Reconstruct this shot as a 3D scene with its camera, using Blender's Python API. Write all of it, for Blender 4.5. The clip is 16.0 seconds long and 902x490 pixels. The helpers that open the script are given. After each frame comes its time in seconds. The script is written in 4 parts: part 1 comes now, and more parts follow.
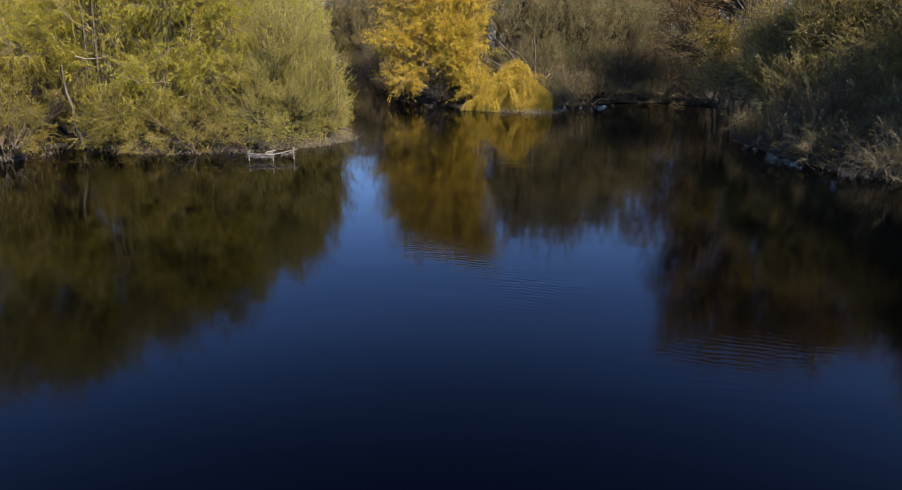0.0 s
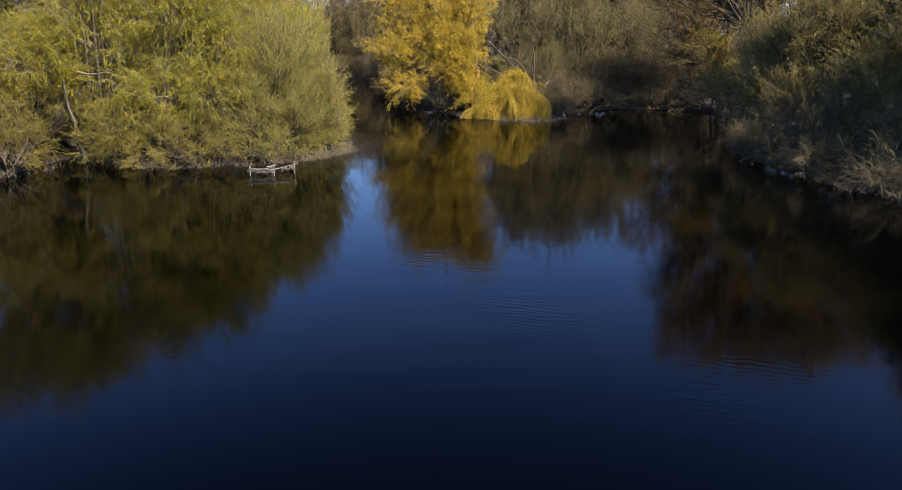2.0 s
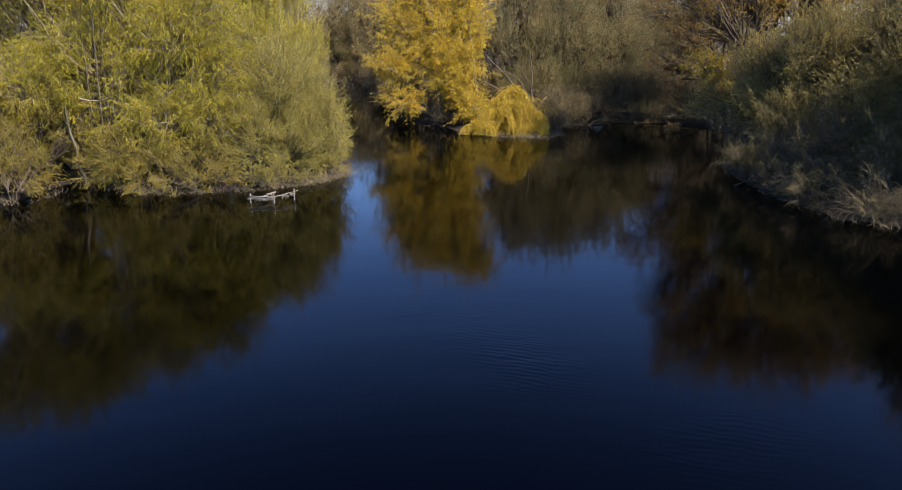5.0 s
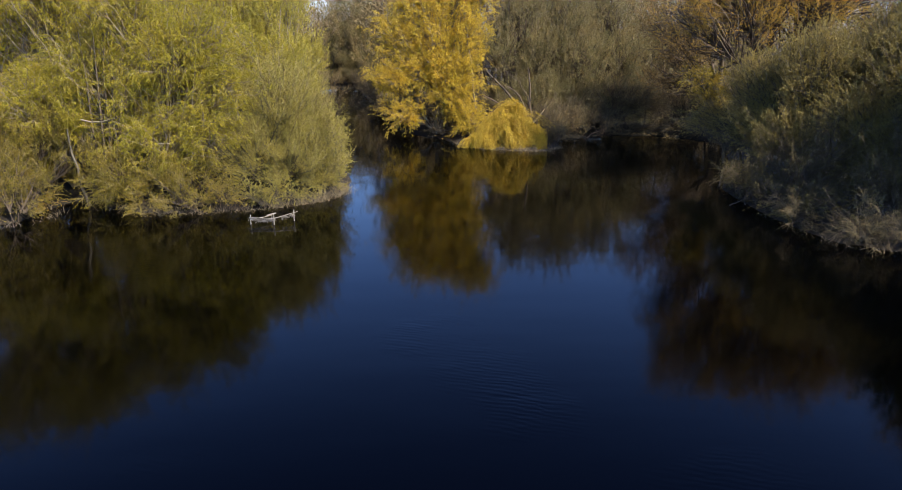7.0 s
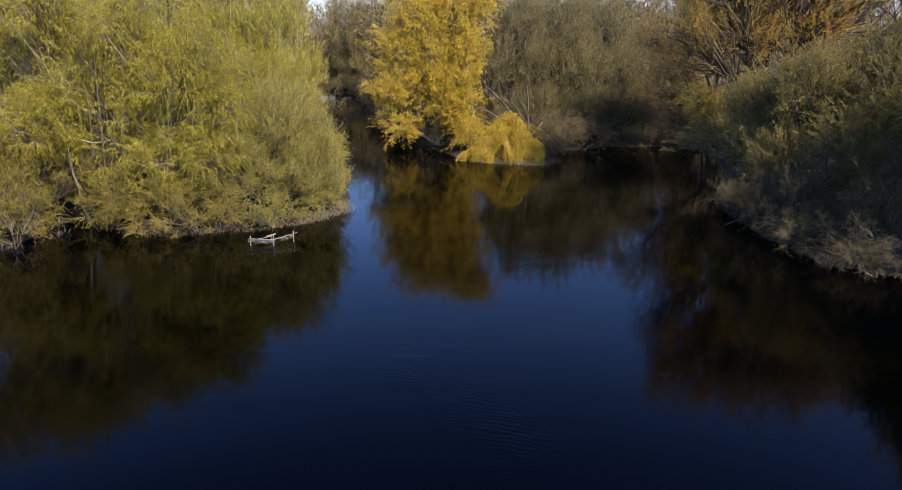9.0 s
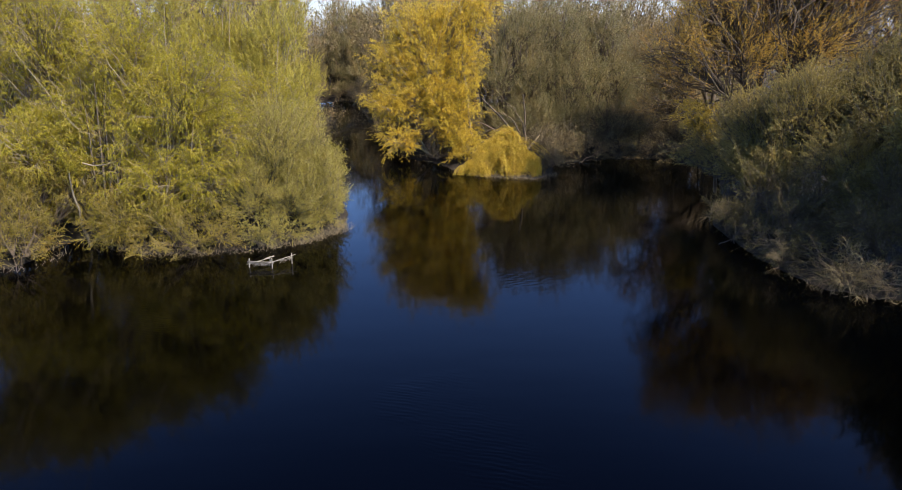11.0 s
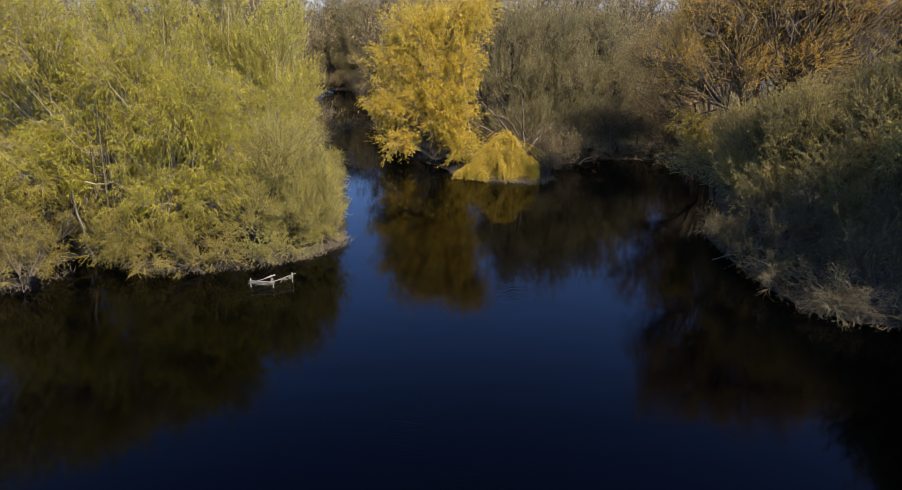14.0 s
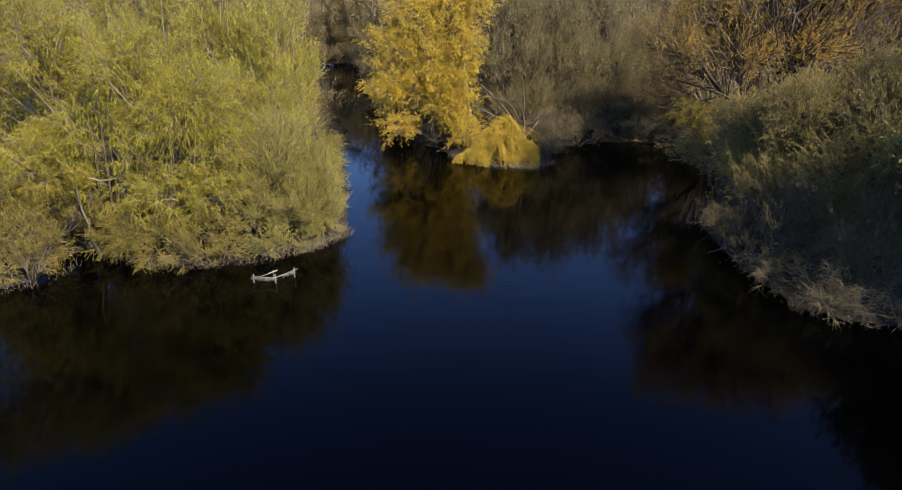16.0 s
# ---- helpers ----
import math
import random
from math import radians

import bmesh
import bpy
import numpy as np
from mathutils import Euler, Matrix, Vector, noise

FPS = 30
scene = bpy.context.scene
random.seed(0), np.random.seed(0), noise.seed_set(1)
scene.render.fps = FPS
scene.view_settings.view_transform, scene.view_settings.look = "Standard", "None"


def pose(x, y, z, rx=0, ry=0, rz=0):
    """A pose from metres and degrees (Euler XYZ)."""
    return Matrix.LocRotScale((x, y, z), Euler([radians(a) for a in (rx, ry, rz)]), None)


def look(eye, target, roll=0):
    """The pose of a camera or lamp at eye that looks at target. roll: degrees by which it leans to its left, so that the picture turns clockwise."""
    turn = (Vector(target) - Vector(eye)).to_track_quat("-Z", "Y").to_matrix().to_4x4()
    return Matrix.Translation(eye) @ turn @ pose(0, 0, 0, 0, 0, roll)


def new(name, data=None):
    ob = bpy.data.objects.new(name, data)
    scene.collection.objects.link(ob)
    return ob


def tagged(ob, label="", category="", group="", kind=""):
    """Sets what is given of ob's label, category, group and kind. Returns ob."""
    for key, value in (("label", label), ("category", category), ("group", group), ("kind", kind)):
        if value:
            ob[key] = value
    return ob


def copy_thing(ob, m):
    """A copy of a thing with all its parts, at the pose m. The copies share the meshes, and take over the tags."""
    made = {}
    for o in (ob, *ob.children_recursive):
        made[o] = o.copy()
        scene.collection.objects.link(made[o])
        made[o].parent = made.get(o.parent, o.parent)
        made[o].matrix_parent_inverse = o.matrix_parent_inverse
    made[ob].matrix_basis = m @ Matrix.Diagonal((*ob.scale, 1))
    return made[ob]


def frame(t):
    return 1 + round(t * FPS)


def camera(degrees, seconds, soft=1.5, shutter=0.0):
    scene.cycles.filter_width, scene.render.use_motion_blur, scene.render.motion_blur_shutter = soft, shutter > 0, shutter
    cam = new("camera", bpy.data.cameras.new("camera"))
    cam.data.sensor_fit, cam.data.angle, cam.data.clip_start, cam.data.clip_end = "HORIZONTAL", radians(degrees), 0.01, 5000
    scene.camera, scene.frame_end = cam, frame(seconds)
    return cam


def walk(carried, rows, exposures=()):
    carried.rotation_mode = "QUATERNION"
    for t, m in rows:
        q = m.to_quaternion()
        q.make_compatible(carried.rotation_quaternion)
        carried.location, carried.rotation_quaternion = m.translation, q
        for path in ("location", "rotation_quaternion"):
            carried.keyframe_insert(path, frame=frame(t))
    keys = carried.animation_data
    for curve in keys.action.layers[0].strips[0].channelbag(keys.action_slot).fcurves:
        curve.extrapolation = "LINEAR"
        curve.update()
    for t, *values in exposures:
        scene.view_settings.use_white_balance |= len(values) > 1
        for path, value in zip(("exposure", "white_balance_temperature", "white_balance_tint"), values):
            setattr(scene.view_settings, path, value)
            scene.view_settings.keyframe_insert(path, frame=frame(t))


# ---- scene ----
cam = camera(66.8, 16.0, soft=0.85)
# seconds, place in metres, turn, tilt and lean in degrees: a drone that climbs straight up over the pond
ROWS = [
    (0.0, 0.000, 0.000, 6.977, 0.454, -16.976, -0.192),
    (0.5, -0.021, -0.069, 7.201, 0.443, -16.995, -0.114),
    (1.0, -0.030, -0.081, 7.431, 0.426, -17.009, -0.068),
    (1.5, -0.018, -0.079, 7.662, 0.392, -17.035, -0.091),
    (2.0, -0.013, -0.061, 7.894, 0.373, -17.072, -0.050),
    (2.5, -0.013, -0.026, 8.148, 0.364, -17.112, -0.015),
    (3.0, -0.014, -0.004, 8.419, 0.352, -17.142, -0.008),
    (3.5, 0.007, -0.001, 8.704, 0.335, -17.189, -0.022),
    (4.0, 0.018, -0.001, 9.014, 0.314, -17.232, -0.048),
    (6.5, 0.095, -0.035, 10.642, 0.255, -17.268, -0.002),
    (7.0, 0.111, -0.029, 10.971, 0.241, -17.258, -0.056),
    (7.5, 0.125, -0.017, 11.289, 0.231, -17.253, -0.114),
    (8.0, 0.142, -0.016, 11.617, 0.211, -17.242, -0.129),
    (8.5, 0.144, -0.022, 11.934, 0.189, -17.259, -0.132),
    (9.0, 0.152, -0.025, 12.316, 0.152, -17.281, -0.128),
    (11.5, 0.358, -0.095, 14.192, 0.073, -17.360, -0.017),
    (12.0, 0.360, -0.075, 14.654, 0.041, -17.516, -0.081),
    (12.5, 0.359, -0.061, 15.119, 0.036, -17.704, -0.098),
    (13.0, 0.423, -0.023, 15.618, 0.069, -18.008, -0.121),
    (13.5, 0.463, -0.029, 16.072, 0.087, -18.579, -0.127),
    (14.0, 0.512, 0.012, 16.597, 0.123, -19.319, -0.083),
    (14.5, 0.579, 0.044, 17.148, 0.175, -20.077, -0.062),
    (15.0, 0.654, 0.049, 17.651, 0.238, -20.827, -0.019),
    (15.5, 0.709, 0.070, 18.148, 0.297, -21.543, 0.071),
    (16.0, 0.776, 0.108, 18.677, 0.342, -22.281, 0.100),
]
walk(cam, [(t, pose(x, y, z, 90 + tilt, lean, turn)) for t, x, y, z, turn, tilt, lean in ROWS],
     exposures=[(0.0, 1.25), (16.0, 1.25)])

# ---- light: a clear spring day, the sun high behind the camera and to its right ----
SUN_EL, SUN_AZ = radians(46), radians(138)      # azimuth clockwise from +y
world = bpy.data.worlds.new("clear_sky")
scene.world = world
world.use_nodes = True
wn = world.node_tree.nodes
sky = wn.new("ShaderNodeTexSky")
sky.sky_type, sky.sun_disc = "NISHITA", False
sky.sun_elevation, sky.sun_rotation = SUN_EL, SUN_AZ
sky.air_density, sky.dust_density, sky.ozone_density = 1.0, 1.0, 2.0
wn["Background"].inputs["Strength"].default_value = 0.075
# spring haze: the sky pales towards the horizon and deepens overhead
deep = wn.new("ShaderNodeMix")
deep.data_type, deep.blend_type = "RGBA", "MULTIPLY"
deep.inputs["Factor"].default_value = 1.0
upward = wn.new("ShaderNodeTexCoord")
height = wn.new("ShaderNodeSeparateXYZ")
haze = wn.new("ShaderNodeValToRGB")
haze.color_ramp.interpolation = "EASE"
for at in (0.12, 0.38, 0.60):
    haze.color_ramp.elements.new(at)
for e, at, tint in zip(haze.color_ramp.elements, (0.03, 0.13, 0.38, 0.60, 0.76), ((1.05, 1.10, 1.45), (1.32, 1.66, 2.35), (1.04, 1.32, 2.08), (0.54, 0.71, 1.28), (0.52, 0.56, 0.74))):
    e.position, e.color = at, (*tint, 1)
world.node_tree.links.new(upward.outputs["Generated"], height.inputs["Vector"])
world.node_tree.links.new(height.outputs["Z"], haze.inputs["Fac"])
world.node_tree.links.new(haze.outputs["Color"], deep.inputs["B"])
world.node_tree.links.new(sky.outputs["Color"], deep.inputs["A"])
world.node_tree.links.new(deep.outputs["Result"], wn["Background"].inputs["Color"])
sun_data = bpy.data.lights.new("sun", "SUN")
sun_data.energy, sun_data.angle, sun_data.color = 4.0, radians(0.53), (1.0, 0.86, 0.70)
sun = new("sun", sun_data)
toward = Vector((math.sin(SUN_AZ) * math.cos(SUN_EL), math.cos(SUN_AZ) * math.cos(SUN_EL), math.sin(SUN_EL)))
sun.matrix_world = look(toward * 300, (0, 0, 0))


# ---- materials ----
def material(name):
    m = bpy.data.materials.new(name)
    m.use_nodes = True
    nt = m.node_tree
    return m, nt, nt.nodes["Principled BSDF"], nt.nodes["Material Output"]


def ramp_of(nt, source, stops):
    r = nt.nodes.new("ShaderNodeValToRGB")
    els = r.color_ramp.elements
    while len(els) < len(stops):
        els.new(0.5)
    for e, (p, c) in zip(els, stops):
        e.position, e.color = p, (*c, 1)
    nt.links.new(source, r.inputs["Fac"])
    return r.outputs["Color"]


def noise_of(nt, scale, detail=4.0, rough=0.55, coord="Object", stretch=None):
    tc = nt.nodes.new("ShaderNodeTexCoord")
    n = nt.nodes.new("ShaderNodeTexNoise")
    n.inputs["Scale"].default_value, n.inputs["Detail"].default_value, n.inputs["Roughness"].default_value = scale, detail, rough
    src = tc.outputs[coord]
    if stretch:
        mp = nt.nodes.new("ShaderNodeMapping")
        mp.inputs["Scale"].default_value = stretch
        nt.links.new(src, mp.inputs["Vector"])
        src = mp.outputs["Vector"]
    nt.links.new(src, n.inputs["Vector"])
    return n.outputs["Fac"]


def mixed(nt, fac, a, b, blend="MIX"):
    x = nt.nodes.new("ShaderNodeMix")
    x.data_type, x.blend_type = "RGBA", blend
    for sock, v in ((x.inputs["Factor"], fac), (x.inputs["A"], a), (x.inputs["B"], b)):
        if isinstance(v, bpy.types.NodeSocket):
            nt.links.new(v, sock)
        elif isinstance(v, (int, float)):
            sock.default_value = v
        else:
            sock.default_value = (*v, 1)
    return x.outputs["Result"]


def leaf_material(name, dull, main, bright, thin=0.42, patch=0.5, drift=((0.63, 0.66, 0.55), (1.36, 1.17, 1.0))):
    """Leaves: each its own shade, drifting over the crown in patches of a metre or two; light shines through."""
    m, nt, bsdf, out = material(name)
    geo = nt.nodes.new("ShaderNodeNewGeometry")
    each = ramp_of(nt, geo.outputs["Random Per Island"], ((0.0, dull), (0.5, main), (1.0, bright)))
    shift = ramp_of(nt, noise_of(nt, patch, 3.0), ((0.30, drift[0]), (0.5, (1.0, 1.0, 0.95)), (0.70, drift[1])))
    col = mixed(nt, 1.0, each, shift, "MULTIPLY")
    nt.links.new(col, bsdf.inputs["Base Color"])
    bsdf.inputs["Roughness"].default_value = 0.6
    bsdf.inputs["Specular IOR Level"].default_value = 0.25
    tr = nt.nodes.new("ShaderNodeBsdfTranslucent")
    nt.links.new(col, tr.inputs["Color"])
    mx = nt.nodes.new("ShaderNodeMixShader")
    mx.inputs["Fac"].default_value = thin
    nt.links.new(bsdf.outputs["BSDF"], mx.inputs[1])
    nt.links.new(tr.outputs["BSDF"], mx.inputs[2])
    nt.links.new(mx.outputs["Shader"], out.inputs["Surface"])
    return m


def bark_material(name, dark, light, scale=3.0):
    m, nt, bsdf, out = material(name)
    big = noise_of(nt, scale * 0.25, 3.0)
    fine = noise_of(nt, scale * 5, 6.0, 0.65, stretch=(1, 1, 0.2))
    geo = nt.nodes.new("ShaderNodeNewGeometry")
    c = ramp_of(nt, fine, ((0.3, dark), (0.7, light)))
    c = mixed(nt, 1.0, c, ramp_of(nt, big, ((0.3, (0.7, 0.7, 0.7)), (0.7, (1.2, 1.2, 1.15)))), "MULTIPLY")
    c = mixed(nt, 1.0, c, ramp_of(nt, geo.outputs["Random Per Island"], ((0.0, (0.75, 0.75, 0.75)), (1.0, (1.2, 1.18, 1.12)))), "MULTIPLY")
    nt.links.new(c, bsdf.inputs["Base Color"])
    bsdf.inputs["Roughness"].default_value = 0.85
    bump = nt.nodes.new("ShaderNodeBump")
    bump.inputs["Strength"].default_value, bump.inputs["Distance"].default_value = 0.5, 0.02
    nt.links.new(fine, bump.inputs["Height"])
    nt.links.new(bump.outputs["Normal"], bsdf.inputs["Normal"])
    return m


LEAF_LIME = leaf_material("willow_leaf", (0.275, 0.245, 0.03), (0.395, 0.355, 0.036), (0.48, 0.437, 0.046), thin=0.52, drift=((0.72, 0.74, 0.62), (1.2, 1.12, 1.0)))
LEAF_SCRUB = leaf_material("willow_scrub_leaf", (0.14, 0.12, 0.022), (0.23, 0.195, 0.03), (0.36, 0.31, 0.042), thin=0.5)
LEAF_GOLD = leaf_material("golden_willow_leaf", (0.48, 0.36, 0.045), (0.65, 0.50, 0.066), (0.77, 0.605, 0.10), thin=0.5, drift=((0.74, 0.78, 0.7), (1.14, 1.1, 1.0)))
LEAF_HONEY = leaf_material("honey_willow_leaf", (0.49, 0.37, 0.045), (0.64, 0.49, 0.066), (0.75, 0.60, 0.10), thin=0.5, drift=((0.85, 0.85, 0.8), (1.1, 1.08, 1.0)))
LEAF_GREENGOLD = leaf_material("young_willow_leaf", (0.23, 0.18, 0.024), (0.34, 0.265, 0.032), (0.45, 0.35, 0.045))
LEAF_OLIVE = leaf_material("osier_leaf", (0.21, 0.187, 0.045), (0.31, 0.28, 0.066), (0.41, 0.37, 0.088), drift=((0.74, 0.76, 0.68), (1.16, 1.11, 1.0)))
LEAF_PALE = leaf_material("poplar_leaf", (0.33, 0.292, 0.06), (0.45, 0.40, 0.08), (0.54, 0.485, 0.10), thin=0.5, drift=((0.8, 0.84, 0.75), (1.12, 1.1, 1.0)))
LEAF_GREY = leaf_material("sallow_bud", (0.16, 0.145, 0.065), (0.26, 0.237, 0.11), (0.37, 0.34, 0.175), thin=0.52)
LEAF_SAGE = leaf_material("sallow_leaf", (0.20, 0.165, 0.052), (0.29, 0.242, 0.075), (0.37, 0.31, 0.10), thin=0.3, drift=((0.72, 0.74, 0.68), (1.2, 1.13, 1.0)))
# a darker sallow leaf: the bank's shade is put into its colour
LEAF_SHADED = leaf_material("shaded_sallow_leaf", (0.045, 0.040, 0.012), (0.09, 0.079, 0.024), (0.185, 0.163, 0.055), thin=0.2)
LEAF_AMBER = leaf_material("oak_bud", (0.34, 0.225, 0.036), (0.50, 0.335, 0.048), (0.64, 0.435, 0.064), 0.15)
LEAF_RUSSET = leaf_material("russet_bud", (0.15, 0.105, 0.034), (0.23, 0.16, 0.048), (0.34, 0.235, 0.065), 0.12)
LEAF_BROWN = leaf_material("bare_twig_spray", (0.13, 0.103, 0.052), (0.20, 0.16, 0.078), (0.28, 0.228, 0.115), 0.15)
BARK_BROWN = bark_material("brown_bark", (0.045, 0.034, 0.024), (0.13, 0.10, 0.07))
BARK_PALE = bark_material("pale_bark", (0.14, 0.115, 0.075), (0.34, 0.29, 0.20))
BARK_GREY = bark_material("grey_bark", (0.055, 0.046, 0.033), (0.15, 0.13, 0.095))
TWIG_TAN = bark_material("tan_twig", (0.19, 0.15, 0.05), (0.38, 0.31, 0.115))
TWIG_OLIVE = bark_material("olive_twig", (0.12, 0.102, 0.036), (0.29, 0.245, 0.085))
TWIG_BROWN = bark_material("brown_twig", (0.095, 0.075, 0.044), (0.215, 0.17, 0.10))
TWIG_GREY = bark_material("grey_twig", (0.11, 0.09, 0.046), (0.25, 0.205, 0.105))
TWIG_OAK = bark_material("oak_twig", (0.13, 0.094, 0.048), (0.31, 0.228, 0.115))
# dark brown twig with the shade under bushes and thickets in its colour
TWIG_DARK = bark_material("shaded_twig", (0.025, 0.019, 0.011), (0.12, 0.095, 0.055))
TWIG_GOLD = bark_material("gold_twig", (0.22, 0.14, 0.03), (0.40, 0.27, 0.06))
STRAW = bark_material("dead_reed", (0.12, 0.095, 0.055), (0.32, 0.265, 0.17), 6.0)
WOOD_WEATHERED = bark_material("weathered_wood", (0.13, 0.118, 0.098), (0.33, 0.305, 0.265), 14.0)


def ground_material():
    m, nt, bsdf, out = material("leaf_litter")
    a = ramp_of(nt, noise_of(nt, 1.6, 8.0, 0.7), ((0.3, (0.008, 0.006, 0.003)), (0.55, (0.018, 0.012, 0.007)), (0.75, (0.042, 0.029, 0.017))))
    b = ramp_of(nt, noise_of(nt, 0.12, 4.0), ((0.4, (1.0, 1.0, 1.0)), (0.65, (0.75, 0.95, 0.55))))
    nt.links.new(mixed(nt, 1.0, a, b, "MULTIPLY"), bsdf.inputs["Base Color"])
    bsdf.inputs["Roughness"].default_value = 0.95
    bump = nt.nodes.new("ShaderNodeBump")
    bump.inputs["Strength"].default_value, bump.inputs["Distance"].default_value = 0.8, 0.06
    nt.links.new(noise_of(nt, 9.0, 6.0, 0.7), bump.inputs["Height"])
    nt.links.new(bump.outputs["Normal"], bsdf.inputs["Normal"])
    return m


def water_material():
    """Still, dark pond water: faint ripples everywhere, stronger in drifting cat's-paws."""
    m, nt, bsdf, out = material("pond_water")
    murk = ramp_of(nt, noise_of(nt, 0.05, 2.0), ((0.3, (0.00008, 0.0001, 0.0002)), (0.7, (0.0002, 0.0002, 0.00025))))
    nt.links.new(murk, bsdf.inputs["Base Color"])
    bsdf.inputs["Roughness"].default_value = 0.06
    bsdf.inputs["IOR"].default_value = 1.205
    tc = nt.nodes.new("ShaderNodeTexCoord")
    mp = nt.nodes.new("ShaderNodeMapping")
    mp.inputs["Rotation"].default_value = (0, 0, radians(16))
    wave = nt.nodes.new("ShaderNodeTexWave")
    wave.wave_type, wave.bands_direction = "BANDS", "Y"
    for key, value in (("Scale", 1.35), ("Distortion", 6.5), ("Detail", 2.0), ("Detail Scale", 0.55), ("Detail Roughness", 0.5)):
        wave.inputs[key].default_value = value
    nt.links.new(tc.outputs["Object"], mp.inputs["Vector"])
    nt.links.new(mp.outputs["Vector"], wave.inputs["Vector"])
    rip = nt.nodes.new("ShaderNodeMath")
    rip.operation = "MULTIPLY_ADD"
    nt.links.new(wave.outputs["Fac"], rip.inputs[0])
    rip.inputs[1].default_value = 0.2
    nt.links.new(noise_of(nt, 1.0, 2.0, 0.5, stretch=(0.9, 3.0, 1.0)), rip.inputs[2])
    ripple = rip.outputs[0]
    swell = noise_of(nt, 1.0, 1.0, 0.5, stretch=(0.2, 0.45, 1.0))
    paws = ramp_of(nt, noise_of(nt, 0.075, 3.0), ((0.54, (0.04, 0.04, 0.04)), (0.70, (0.9, 0.9, 0.9))))
    h = nt.nodes.new("ShaderNodeMath")
    h.operation = "MULTIPLY"
    nt.links.new(ripple, h.inputs[0])
    nt.links.new(paws, h.inputs[1])
    h2 = nt.nodes.new("ShaderNodeMath")
    h2.operation = "MULTIPLY_ADD"
    nt.links.new(swell, h2.inputs[0])
    h2.inputs[1].default_value = 0.5
    nt.links.new(h.outputs[0], h2.inputs[2])
    bump = nt.nodes.new("ShaderNodeBump")
    bump.inputs["Strength"].default_value, bump.inputs["Distance"].default_value = 0.5, 0.03
    nt.links.new(h2.outputs[0], bump.inputs["Height"])
    nt.links.new(bump.outputs["Normal"], bsdf.inputs["Normal"])
    return m


GROUND, WATER = ground_material(), water_material()


# ---- mesh helpers ----
def quads(name, verts, faces, mat, smooth=False):
    me = bpy.data.meshes.new(name)
    verts = np.ascontiguousarray(verts, dtype=np.float32).reshape(-1, 3)
    faces = np.ascontiguousarray(faces, dtype=np.int32)
    faces = faces.reshape(-1, faces.shape[-1])
    me.vertices.add(len(verts))
    me.vertices.foreach_set("co", verts.ravel())
    me.loops.add(faces.size)
    me.loops.foreach_set("vertex_index", faces.ravel())
    me.polygons.add(len(faces))
    me.polygons.foreach_set("loop_start", np.arange(0, faces.size, faces.shape[1], dtype=np.int32))
    if smooth:
        me.polygons.foreach_set("use_smooth", np.ones(len(faces), dtype=bool))
    me.update(calc_edges=True)
    me.materials.append(mat)
    return me


def part(name, me, parent, label="", kind=""):
    ob = new(name, me)
    ob.parent = parent
    return tagged(ob, label, kind=kind)


def unit(v):
    return v / np.maximum(np.linalg.norm(v, axis=-1, keepdims=True), 1e-6)


def bezier(a, b, c, k):
    t = np.linspace(0, 1, k)[None, :, None]
    return (1 - t) ** 2 * a[:, None] + 2 * t * (1 - t) * b[:, None] + t ** 2 * c[:, None]


def along(lines, which, t):
    """Points and directions at the share t of the polylines lines[which]."""
    k = lines.shape[1]
    s = np.clip(t, 0, 0.9999) * (k - 1)
    i = s.astype(int)
    f = (s - i)[:, None]
    a, b = lines[which, i], lines[which, i + 1]
    return a * (1 - f) + b * f, unit(b - a)


def tubes(lines, r0, r1, sides):
    """Tapered tubes along polylines (n, k, 3); r0, r1: their radii at both ends."""
    n, k, _ = lines.shape
    d = unit(np.gradient(lines, axis=1))
    ref = np.where(np.abs(d[..., 2:3]) > 0.9, np.array([1.0, 0, 0]), np.array([0, 0, 1.0]))
    u = unit(np.cross(d, ref))
    v = np.cross(d, u)
    t = np.linspace(0, 1, k)[None, :, None, None]
    r0, r1 = (np.broadcast_to(np.asarray(r, float), (n,))[:, None, None, None] for r in (r0, r1))
    rad = r0 * (1 - t) + r1 * t
    a = np.arange(sides) * 2 * math.pi / sides
    ring = u[:, :, None] * np.cos(a)[None, None, :, None] + v[:, :, None] * np.sin(a)[None, None, :, None]
    verts = (lines[:, :, None] + ring * rad).reshape(-1, 3)
    base = (np.arange(n) * k * sides)[:, None, None] + (np.arange(k - 1) * sides)[None, :, None]
    j = np.arange(sides)[None, None, :]
    j2 = (j + 1) % sides
    f = np.stack([base + j, base + j2, base + sides + j2, base + sides + j], -1).reshape(-1, 4)
    return verts, f


